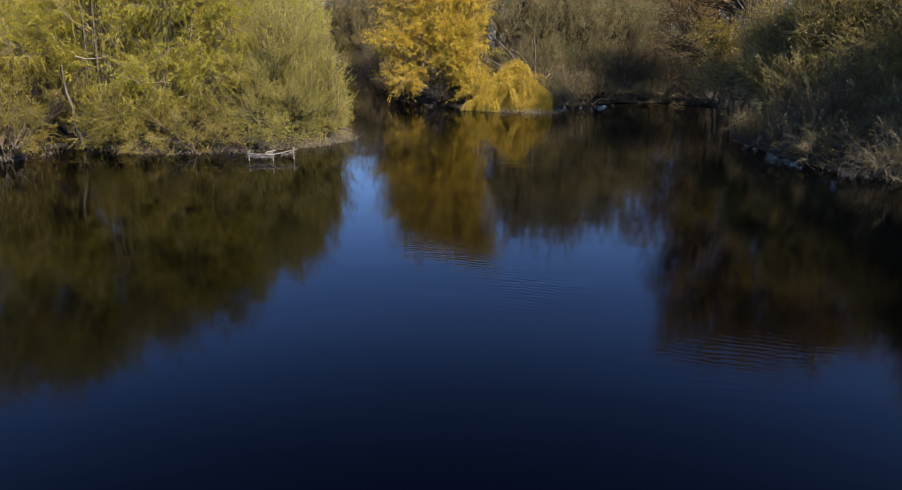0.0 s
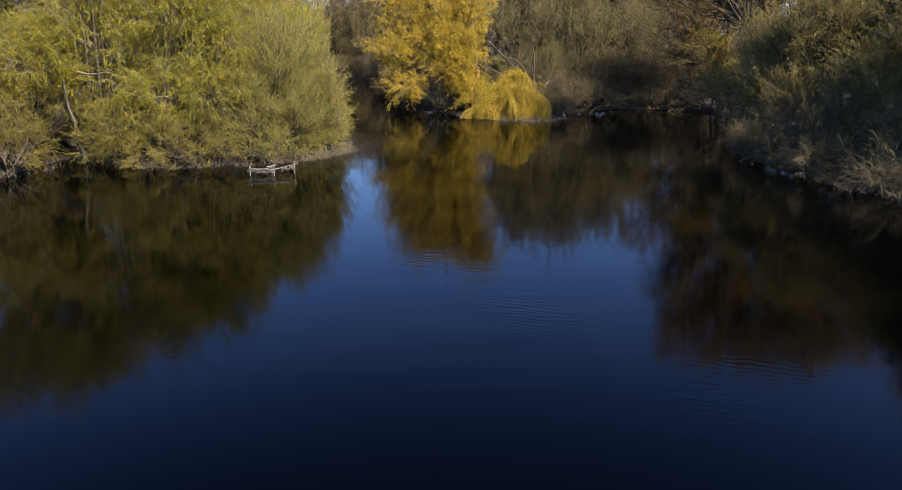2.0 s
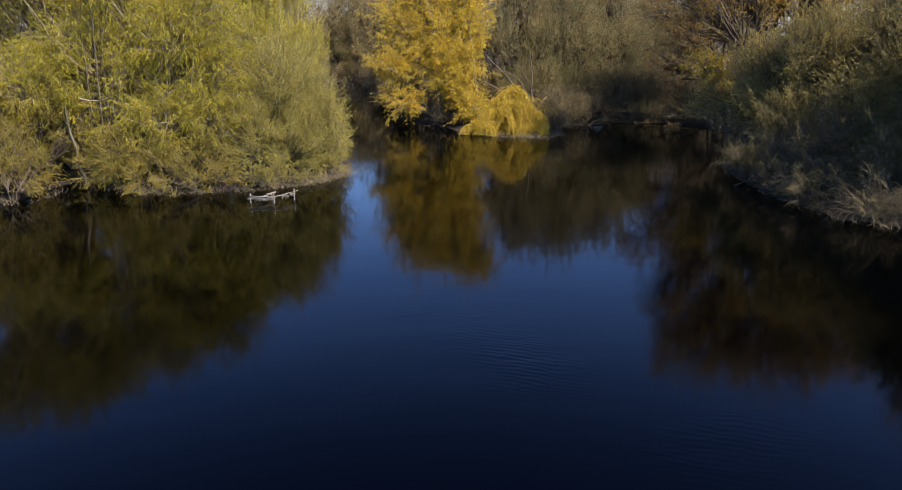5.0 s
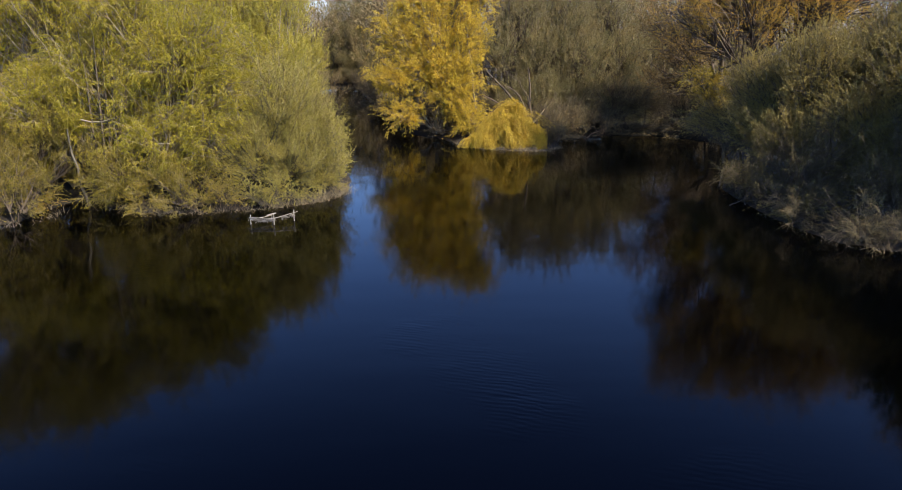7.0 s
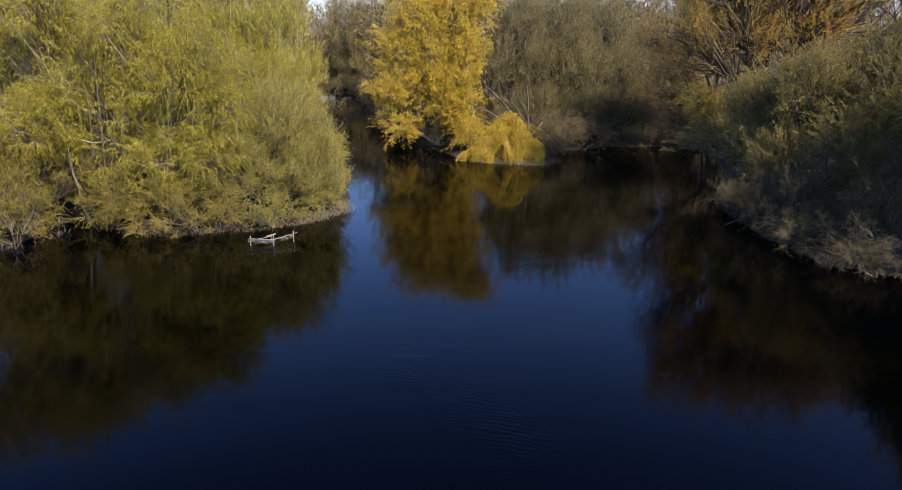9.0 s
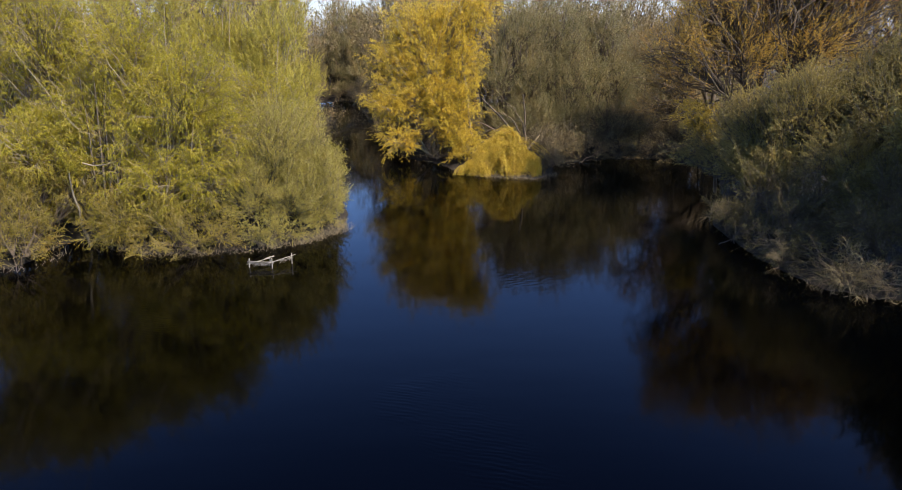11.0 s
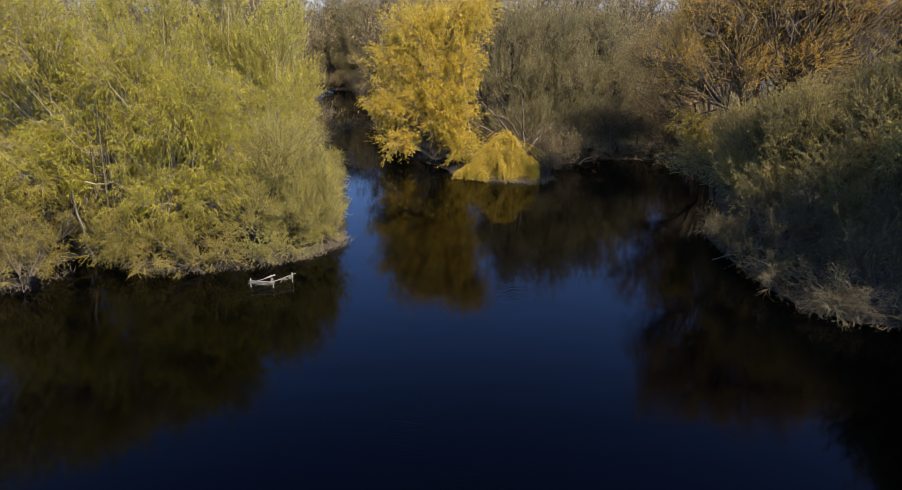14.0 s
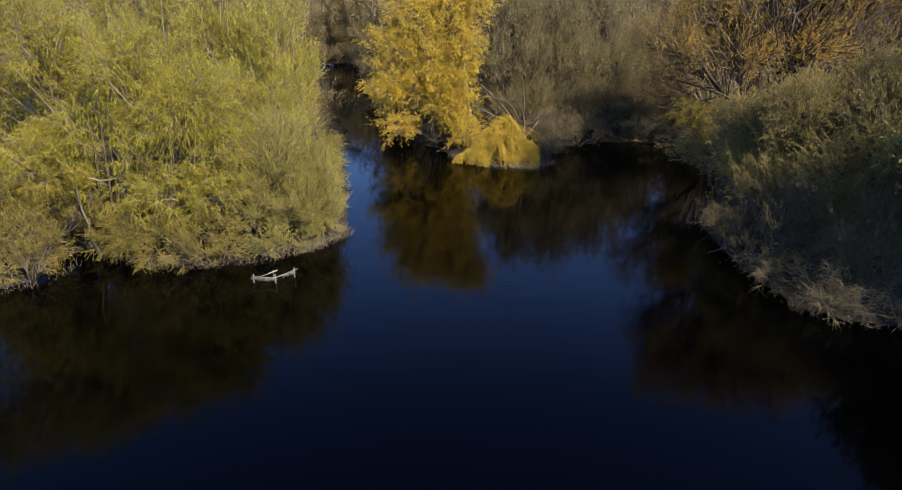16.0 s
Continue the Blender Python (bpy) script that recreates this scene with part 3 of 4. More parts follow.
for i, (x, y, h) in enumerate([(-16.6, 67, 17.0), (-17.6, 78, 17.5), (-21.5, 70, 20.5), (-27.0, 68, 20.0), (-33.0, 70, 19.0)] ):
    poplar = plant("poplar_tree", "slender pale-green poplar in first leaf", "tree", spot(x, y), [
        (x, y, h - 3.2, 2.2, 2.2, 3.2), (x - 1.3, y - 0.5, h - 7.5, 2.4, 2.2, 3.0), (x + 1.6, y - 0.8, h - 9.0, 2.2, 2.0, 3.0),
        (x + 0.2, y - 1.4, h - 13.2, 2.6, 2.0, 2.6)],
        "poplar", 20 + i, stems=2, spread=0.7, group="poplars behind the willow bank")
    front_stems(poplar, [(0.4, -2.6, h - 4, 0.5), (-1.0, -2.4, h - 6, -0.9)], 30 + i, BARK_PALE, 0.085)

# ---- the golden willows ----
golden = plant("golden_willow", "tall golden-yellow willow overhanging the water", "willow tree", spot(-1.2, 76), [
    (-3.4, 74.5, 14.0, 3.4, 2.8, 3.2), (1.0, 75.0, 15.2, 3.0, 2.8, 2.6), (-5.8, 74.0, 10.4, 2.6, 2.4, 2.8), (-1.6, 73.6, 9.6, 2.8, 2.2, 3.0),
    (-6.4, 73.6, 6.4, 2.4, 2.2, 1.7), (-0.4, 73.2, 5.6, 2.6, 2.0, 2.8), (-5.6, 72.6, 2.7, 1.7, 1.5, 1.2), (1.2, 73.4, 3.0, 1.5, 1.6, 2.2), (3.4, 75.6, 16.2, 2.0, 1.8, 2.0), (1.7, 74.2, 11.0, 1.7, 1.8, 2.4), (1.6, 73.6, 6.8, 1.6, 1.8, 2.4), (-3.6, 73.2, 7.4, 2.0, 1.6, 2.0), (2.2, 71.6, 2.2, 1.4, 1.2, 1.7)],
    "gilded", 31, stems=3, spread=0.8)
arm = np.array([[(3.2, -2.2, 0.4), (3.7, -2.8, 2.8), (3.3, -3.1, 5.2), (3.2, -3.0, 7.6), (2.7, -2.6, 10.0), (2.6, -2.3, 12.0), (1.7, -1.8, 14.3)]])
part("stem", quads("stem", *tubes(arm, 0.09, 0.035, 7), BARK_PALE, True), golden, "pale bare stem")


def weeping_bush(name, label, peaks, foot, reach, strands, seed):
    """A weeping willow bush: stems rise to each peak (x, y, z), whips arch out from them and hang to the water in a curtain."""
    rng = np.random.default_rng(seed)
    bush = new(name)
    bush.location = (foot[0], foot[1], 0)
    tagged(bush, label, "shrub")
    tops = np.array(peaks, float) - (foot[0], foot[1], 0)
    for top in tops:
        a = np.array([[top[0] * 0.5, top[1] * 0.5, foot[2] - 0.2]])
        line = bezier(a, a + (0.1, 0.1, top[2] * 0.5), top[None], 7)
        part("stem", quads("stem", *tubes(line, 0.07, 0.025, 6), BARK_PALE, True), bush)
    # boughs leave the stems at every height; the whips of one bough hang close together
    boughs = strands // 22
    which = rng.choice(len(tops), boughs, p=tops[:, 2] ** 1.6 / (tops[:, 2] ** 1.6).sum())
    t = tops[which]
    root = t * (1, 1, 0) + np.column_stack([rng.normal(size=(boughs, 2)) * 0.15, t[:, 2] * (1 - 0.7 * rng.random(boughs) ** 1.4)])
    turn = rng.uniform(0, 2 * math.pi, boughs)
    out = (t[:, 2] - root[:, 2] * 0.8 + 0.35) * rng.uniform(0.35, 1.15, boughs) * reach / 2.2
    lean = np.column_stack([np.cos(turn) * 1.25, np.sin(turn) * 0.7, rng.uniform(0.1, 0.5, boughs)])
    bough = np.repeat(np.arange(boughs), 22)
    strands = len(bough)
    shift = rng.normal(size=(strands, 3)) * 0.16
    start = root[bough] + shift * 0.4
    side = lean[bough] * out[bough][:, None] * rng.uniform(0.55, 1.15, strands)[:, None]
    over = start + side * 0.6 + shift + np.array([0, 0, 1.0]) * rng.uniform(0.1, 0.6, strands)[:, None]
    end = start + side * (1, 1, 0) + shift
    end[:, 2] = np.maximum(0.1, start[:, 2] - rng.uniform(0.5, 1.9, strands))
    whips = bezier(start, over, end, 6)
    v, f = tubes(whips, 0.010, 0.004, 3)
    part("twigwork", quads("twigwork", v, f, TWIG_GOLD, True), bush, kind="stuff")
    of = np.repeat(np.arange(strands), 32)
    p, d = along(whips, of, rng.uniform(0.06, 1.0, len(of)))
    p[:, 2] = np.maximum(p[:, 2], 0.2)
    ax = unit(d * 0.8 + rng.normal(size=p.shape) * 0.5 + np.array([0, 0, -0.4]))
    size = rng.uniform(0.6, 1.3, len(of))
    v, f = blades(p, ax, 0.20 * size, 0.034 * size, rng)
    part("foliage", quads("foliage", v, f, LEAF_HONEY), bush, kind="stuff")
    return bush


weeping_bush("golden_willow_bush", "weeping mound of bright golden willow on a reedy hummock",
             [(6.1, 67.9, 4.5), (5.2, 67.8, 3.7), (4.1, 67.7, 3.3), (7.1, 67.5, 2.9), (3.0, 67.6, 2.1), (2.1, 67.6, 1.3), (7.9, 67.3, 2.2), (8.6, 67.2, 1.2)], spot(5.2, 68.2), 2.5, 2600, 32)

# ---- the grey sallows and brown thickets across the pond ----
hazes = []
for i, (x, y, h) in enumerate([(7.5, 80, 16.8), (12.6, 81, 17.2), (17.8, 83, 17.2), (23.0, 88, 14.0)]):
    hazes.append(plant("sallow_tree", "grey-olive sallow with a haze of fine budding twigs", "tree", spot(x, y), [
        (x, y, h - 3.6, 3.4, 3.0, 3.6), (x - 2.0, y - 1.4, h - 8.0, 3.0, 2.6, 3.4), (x + 2.0, y - 1.6, h - 8.4, 3.0, 2.6, 3.4),
        (x - 1.2, y - 2.4, h - 13.4, 3.2, 2.2, 3.2), (x + 1.8, y - 2.2, h - 13.2, 3.0, 2.2, 3.2)],
        "sallow", 40 + i, stems=4, spread=1.0, group="sallows across the pond", more=0.78))
for i, (x, y, turn, s) in enumerate([(45, 59, 140, 0.95), (-19, 149, 20, 1.0), (-14, 152, 100, 1.0), (-22.5, 150, 200, 0.95), (-23.2, 145.5, 70, 0.55), (-19.0, 146, 250, 0.6), (-27.5, 146, 310, 0.6), (-26.0, 92, 40, 0.7), (-30.5, 108, 160, 0.85)]):
    copy_thing(hazes[i % 4], pose(x, y, 0.8, 0, 0, turn) @ Matrix.Diagonal((s, s, s, 1)))
plant("bramble_thicket", "tangle of bare brown stems on the far bank", "thicket", spot(17.6, 79), [
    (15.0, 78.6, 2.4, 2.4, 1.6, 2.2), (18.0, 78.9, 3.4, 2.6, 1.8, 3.0), (20.8, 79.2, 3.0, 2.4, 1.8, 2.8)],
    "thicket", 51, stems=9, spread=2.2, mats=(BARK_BROWN, TWIG_DARK, LEAF_BROWN))
corner = plant("bramble_thicket", "tall tangle of bare brown stems at the pond corner", "thicket", spot(27, 76.6), [
    (24.2, 79.0, 4.2, 2.4, 2.0, 3.8), (27.4, 75.8, 4.6, 2.4, 2.2, 4.0), (28.8, 72.0, 4.0, 2.2, 2.4, 3.6), (22.4, 78.4, 2.4, 2.4, 1.6, 2.2), (25.6, 77.6, 2.2, 2.2, 1.6, 2.0)],
    "thicket", 53, stems=9, spread=1.8)
front_stems(corner, [(-5.0, 3.0, 9.0, 0.5), (-3.2, 2.4, 11.0, -0.4), (-1.2, 1.6, 10.0, 0.3), (0.8, -1.0, 11.5, 0.6), (1.4, -4.2, 10.5, 0.9)], 55, BARK_BROWN, 0.12)
plant("dead_brushwood", "dark heap of fallen bare branches at the water", "brushwood", spot(9.0, 73), [
    (9.4, 72.8, 2.2, 2.4, 1.4, 1.8), (12.2, 75.6, 2.2, 2.0, 1.4, 1.8), (-1.4, 74.0, 1.2, 2.6, 1.2, 1.0)],
    "thicket", 52, stems=8, spread=1.6, leafy=0.3, mats=(BARK_BROWN, TWIG_DARK, LEAF_BROWN))

# ---- the shaded bank of oaks and sallow bushes ----
plant("oak_tree", "spreading bare oak with amber buds", "oak tree", spot(25.6, 57.5), [
    (25.4, 57.0, 18.0, 3.6, 3.4, 4.0), (20.9, 56.8, 17.4, 3.2, 3.0, 3.8), (18.2, 57.6, 12.6, 2.3, 2.4, 2.6), (30.4, 56.4, 18.4, 3.6, 3.4, 4.0), (34.0, 56.0, 17.6, 3.0, 3.0, 3.6),
    (23.2, 56.2, 12.4, 2.8, 2.4, 1.8), (28.6, 55.4, 13.2, 3.4, 2.6, 2.0)],
    "oak", 61, fork=5.5, more=1.0)
plant("oak_tree", "tall bare oak with amber buds over the shaded bank", "oak tree", spot(36, 58), [
    (37.4, 57.0, 17.4, 3.8, 3.6, 4.0), (41.4, 56.0, 17.2, 4.0, 3.4, 4.0), (34.0, 57.6, 12.4, 3.0, 2.6, 2.6)],
    "oak", 62, fork=5.0, more=0.85, leafy=0.5)
plant("oak_tree", "high thin oak crown with amber buds above the sallows", "oak tree", spot(36, 46), [
    (37.0, 46.4, 18.4, 3.6, 3.2, 2.6), (34.4, 44.0, 16.4, 3.0, 2.8, 2.4), (40.0, 45.0, 17.0, 3.4, 3.2, 2.6)],
    "oak", 87, fork=6.0, more=0.45, leafy=0.4)
plant("oak_tree", "russet-budded oak leaning over the pond corner", "oak tree", spot(27.6, 72.5), [
    (23.8, 70.6, 13.0, 2.8, 2.2, 2.4), (26.6, 71.0, 14.8, 3.0, 2.6, 2.6), (20.2, 70.6, 12.2, 2.4, 2.0, 2.6), (22.4, 69.6, 9.0, 2.6, 1.8, 2.0), (20.8, 71.4, 7.0, 2.2, 1.8, 1.8)],
    "oak", 63, fork=4.0, more=0.95, mats=(BARK_BROWN, TWIG_OAK, LEAF_RUSSET))
plant("sallow_tree", "broad olive-green sallow canopy on the shaded bank", "tree", spot(27, 50), [
    (23.6, 53.4, 7.0, 2.8, 2.6, 3.0), (21.6, 58.2, 4.4, 2.4, 1.8, 1.9), (26.0, 49.8, 8.6, 3.4, 3.0, 3.2), (22.6, 52.0, 4.0, 2.2, 2.0, 2.2), (24.0, 49.6, 4.0, 2.4, 2.2, 2.2),
    (28.6, 53.4, 8.2, 3.2, 2.6, 2.8)],
    "canopy", 64, stems=6, spread=1.4)
plant("sallow_tree", "tall rounded olive-green sallow over the shaded bank", "tree", spot(31, 46.5), [
    (29.4, 46.4, 9.0, 3.2, 2.8, 3.2), (27.0, 46.0, 5.8, 2.8, 2.4, 2.4), (32.6, 46.0, 11.6, 3.2, 2.8, 3.0), (29.8, 42.8, 7.0, 2.6, 2.2, 2.8), (26.8, 43.8, 3.4, 2.4, 2.0, 2.0), (31.6, 50.6, 10.4, 3.2, 2.6, 2.6)],
    "canopy", 85, stems=6, spread=1.4)
plant("willow_shrub", "bright yellow-green willow shrub in fresh leaf", "shrub", spot(25.0, 60.2), [
    (20.2, 57.2, 7.3, 1.3, 1.1, 1.1), (21.3, 57.4, 7.0, 1.3, 1.1, 1.0)], "willow", 86, stems=4, spread=0.6, mats=(BARK_GREY, TWIG_OLIVE, LEAF_GREENGOLD))
plant("sallow_bush", "overhanging sallow bush with small shade-darkened grey-green leaves", "shrub", spot(22.8, 44.5), [
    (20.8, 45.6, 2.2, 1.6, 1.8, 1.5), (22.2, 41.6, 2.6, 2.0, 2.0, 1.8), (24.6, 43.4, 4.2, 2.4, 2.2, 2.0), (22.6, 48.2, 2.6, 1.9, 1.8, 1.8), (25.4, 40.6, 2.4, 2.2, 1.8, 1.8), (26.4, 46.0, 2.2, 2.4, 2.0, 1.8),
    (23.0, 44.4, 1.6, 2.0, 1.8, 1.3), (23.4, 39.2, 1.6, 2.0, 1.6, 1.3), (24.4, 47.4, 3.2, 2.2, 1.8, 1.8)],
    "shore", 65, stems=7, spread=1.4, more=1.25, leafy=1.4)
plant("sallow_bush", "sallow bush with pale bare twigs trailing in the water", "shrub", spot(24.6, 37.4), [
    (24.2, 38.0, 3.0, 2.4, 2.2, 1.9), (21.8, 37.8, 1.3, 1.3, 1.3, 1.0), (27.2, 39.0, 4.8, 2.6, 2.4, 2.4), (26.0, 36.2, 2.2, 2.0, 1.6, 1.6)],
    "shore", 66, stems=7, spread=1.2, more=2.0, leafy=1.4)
plant("trailing_brushwood", "pale bare twigs arching down to the water", "brushwood", spot(23.2, 36.4), [
    (21.8, 34.9, 1.0, 1.6, 1.1, 1.0), (23.8, 34.6, 1.1, 1.6, 1.0, 1.0), (22.2, 36.2, 1.9, 1.4, 1.0, 0.9)],
    "drift", 67, stems=6, spread=0.9, more=0.75, mats=(BARK_GREY, TWIG_GREY, LEAF_SHADED))
plant("trailing_brushwood", "bare grey twigs with small leaves dipping into dark water", "brushwood", spot(21.4, 39.0), [
    (20.1, 38.3, 0.8, 1.2, 1.0, 0.8), (20.4, 40.6, 1.2, 1.0, 0.9, 0.8)],
    "drift", 73, stems=6, spread=0.7, leafy=2.0)
plant("trailing_brushwood", "grey-green leafy twigs reaching over dark water", "brushwood", spot(21.2, 46.6), [
    (20.0, 46.6, 1.3, 1.4, 1.3, 0.9), (20.4, 48.8, 1.0, 1.2, 1.2, 0.8)],
    "drift", 74, stems=6, spread=0.7, leafy=3.0)
plant("oak_tree", "low spreading bare oak on the shaded bank", "oak tree", spot(37, 40), [
    (37.0, 40.0, 10.0, 4.0, 3.6, 3.0), (34.0, 41.0, 8.0, 3.0, 3.0, 2.8), (33.0, 36.6, 7.0, 3.2, 3.0, 3.4)],
    "oak", 68, fork=5.0, more=0.6, leafy=0.4)

plant("oak_tree", "tall bare oak on the near shaded shore", "oak tree", spot(37, 27), [
    (36.0, 28.0, 18.0, 4.8, 4.6, 4.2), (33.5, 31.5, 13.0, 4.2, 4.2, 4.0), (37.0, 22.5, 13.5, 4.0, 3.6, 3.6), (33.0, 28.0, 8.0, 3.6, 3.4, 3.6)],
    "oak", 69, fork=5.0, more=0.6, leafy=0.3)
# out of view: crown lumps set on the sun's path to shade the shore bushes
plant("alder_tree", "unseen dense alder added to shade the shore", "tree", spot(31, 31.5), [
    (32.4, 31.6, 16.6, 3.0, 2.8, 5.0), (35.2, 29.4, 18.0, 3.2, 3.0, 4.0), (30.6, 28.8, 14.0, 1.7, 1.7, 4.2), (30.2, 29.6, 8.0, 1.7, 1.7, 3.4), (32.2, 33.6, 9.0, 2.6, 2.6, 3.6), (34.4, 30.0, 10.0, 3.0, 3.0, 3.6)], "alder", 66, stems=3, spread=0.8)
plant("sallow_bush", "shade-darkened sallow bush under the oaks", "shrub", spot(30, 40), [
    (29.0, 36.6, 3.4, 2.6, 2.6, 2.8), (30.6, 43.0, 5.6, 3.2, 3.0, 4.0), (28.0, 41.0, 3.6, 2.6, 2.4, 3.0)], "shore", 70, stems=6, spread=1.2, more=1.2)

plant("oak_tree", "bare oak by the open water", "oak tree", spot(40, 15), [
    (39.0, 15.0, 15.0, 4.6, 4.4, 4.0), (37.5, 19.0, 10.5, 3.6, 3.4, 3.6), (40.0, 11.0, 10.5, 4.0, 3.6, 3.4)], "oak", 79, fork=5.0, more=0.4, leafy=0.3)

plant("alder_tree", "dense dark alder among the shore oaks", "tree", spot(31.5, 38.5), [
    (30.8, 36.2, 11.0, 2.6, 2.6, 4.0), (33.0, 38.6, 9.4, 2.8, 2.6, 4.0), (31.6, 37.2, 6.0, 2.6, 2.6, 3.4), (28.9, 35.8, 11.0, 2.0, 2.0, 3.0),
    (26.9, 37.4, 9.0, 2.0, 2.0, 2.2), (27.5, 35.2, 9.4, 1.8, 1.8, 2.4)], "alder", 83, stems=3, spread=0.8)
# also out of view, put where it throws the shadow edge on the sallow canopy
plant("alder_tree", "tall dense alder shading the bank", "tree", spot(34.6, 35.0), [
    (33.4, 35.2, 16.6, 3.2, 2.8, 4.0), (36.8, 33.6, 15.0, 3.2, 3.0, 4.0), (35.0, 37.0, 11.4, 2.8, 2.6, 3.2), (34.6, 33.6, 10.4, 2.8, 2.6, 3.4), (39.6, 36.0, 14.6, 3.2, 3.0, 4.2)],
    "alder", 88, stems=3, spread=0.8)
plant("sallow_bush", "olive sallow bush at the foot of the oaks", "shrub", spot(26, 59.5), [
    (25.2, 58.6, 5.6, 2.4, 2.0, 3.0), (28.2, 57.6, 7.2, 2.8, 2.2, 3.0), (31.8, 56.6, 8.4, 2.8, 2.2, 3.0)], "canopy", 84, stems=6, spread=1.2, more=0.75)

# ---- scrub along the shore ----
bank_scrub([(-39, 35.2), (-31, 37.4), (-27, 38.8), (-26.4, 40.4), (-26.4, 42.6)], "tangled green and tan willow scrub dipping into the water", "scrub", 71, 1.6, leafy=0.7, mats=(BARK_BROWN, TWIG_TAN, LEAF_SCRUB))
bank_scrub([(-22.6, 43.8), (-19.5, 41.9), (-16, 42.2), (-13, 42.9)], "leafy green willow scrub dipping into the water", "scrub", 72, 1.3, inland=-0.2, mats=(BARK_BROWN, TWIG_TAN, LEAF_SCRUB))
bank_scrub([(-13, 42.9), (-9.4, 44.9), (-7.7, 47.0)], "olive osier scrub with dry stems at the waterline", "scrub", 73, 1.2, inland=-0.2,
           mats=(BARK_GREY, TWIG_OLIVE, LEAF_OLIVE), step=1.4)
bank_scrub([(-7.3, 47.8), (-8.2, 54), (-9.6, 63), (-11.4, 72)], "olive osier scrub along the channel mouth", "scrub", 78, 1.6, inland=1.5,
           mats=(BARK_GREY, TWIG_OLIVE, LEAF_OLIVE))
bank_scrub([(-15.0, 86), (-16.2, 91), (-20.0, 107), (-25.2, 134)], "low brown bare scrub along the narrow channel", "thicket", 74, 1.3, inland=1.6, step=4.0)
bank_scrub([(-26.2, 140), (-26.5, 142), (-20, 143), (-14.5, 118), (-11.5, 102), (-8, 85), (-6, 78.5), (-1, 73.5)], "brown bare scrub along the narrow channel", "thicket", 79, 2.4, inland=0.8, step=2.6)
plant("willow_shrub", "half-bare willow shrub with pale arching branches", "shrub", spot(-15.0, 74.5), [
    (-14.6, 74.0, 2.8, 1.6, 1.4, 2.0), (-16.2, 75.0, 4.0, 1.6, 1.4, 2.6)], "drift", 58, stems=6, spread=0.6, more=0.8, leafy=2.0, mats=(BARK_PALE, TWIG_TAN, LEAF_OLIVE))
bank_scrub([(10.8, 69), (11.5, 74), (17.7, 76.6), (23, 76.5), (27.5, 72), (26.4, 66), (25.0, 62.4)], "brown bare scrub over a dark earthen bank", "thicket", 75, 1.3, mats=(BARK_BROWN, TWIG_DARK, LEAF_BROWN),
           step=2.2)
bank_scrub([(20.6, 51.6), (19.7, 49.6), (19.6, 46), (19.8, 40), (21, 35.5)], "shade-darkened grey-green sallow scrub trailing in the water", "shore", 76, 1.2, inland=0.3, more=1.5, leafy=1.4)
bank_scrub([(21, 35.5), (25, 33.5), (33, 30)], "shade-darkened bare twigs trailing in the water", "drift", 77, 1.0, inland=0.4, mats=(BARK_BROWN, TWIG_DARK, LEAF_SHADED))

# ---- far woods ----
far = []
for i in range(3):
    far.append(plant("woodland_tree", "bare grey-brown tree of the far woods", "tree", (0, 0, 0), [
        (0, 0, 13.5, 3.6, 3.6, 4.0), (-2.4, 0.6, 9.5, 3.2, 3.0, 3.4), (2.5, -0.6, 9.0, 3.2, 3.0, 3.4), (0.2, -1.8, 5.2, 3.4, 2.8, 3.0)],
        "far", 80 + i, stems=2, spread=0.5, group="far woods"))
dense = plant("woodland_tree", "close-twigged bare brown tree beyond the channel", "tree", (0, 0, 0), [
    (0, 0, 13.0, 3.4, 3.4, 4.0), (-2.2, 0.6, 8.5, 3.2, 3.0, 3.6), (2.3, -0.6, 8.0, 3.2, 3.0, 3.6), (0.2, -1.0, 3.6, 3.2, 2.6, 3.2)],
    "far", 89, stems=3, spread=0.6, group="far woods", more=2.0, mats=(BARK_GREY, TWIG_OAK, LEAF_GREY))
for i, (x, y) in enumerate([(-16.5, 154), (-20, 146.5), (-11, 157), (-26, 147), (-4.5, 92), (-17.5, 146), (10, 92), (54, 70)]):
    m = pose(x, y, 1.0, 0, 0, i * 77)
    if i:
        copy_thing(dense, m)
    else:
        dense.matrix_basis = m
rng = random.Random(5)
places = [(-30, 128), (-25, 150), (-20, 151), (-15, 149), (-8, 153), (-4, 128), (-3, 113), (-5, 98), (-31, 117), (-28, 104), (-25, 97), (-33, 146), (-17, 165), (-27, 164), (-8, 160)]
for x in range(-105, 120, 9):
    for y in (98, 112, 128):
        px, py = x + rng.uniform(-3, 3), y + rng.uniform(-5, 5)
        if abs(px) < 0.62 * py + 12 and float(from_shore(np.array([px]), np.array([py]))[0]) > 2.5 and rng.random() < 0.55 and not 0.28 < px / py < 0.5:
            places.append((px, py))
places += [(-45, 80), (-38, 84), (-30, 86), (-22, 84), (-51, 66), (-43, 60), (52, 60), (60, 84)]
places += [(1, 97), (6, 103), (12, 97), (18, 101), (24, 98), (-1, 112), (9, 114), (34, 102), (37, 110), (41, 103), (46, 112), (33, 118), (34, 94), (38, 92)]
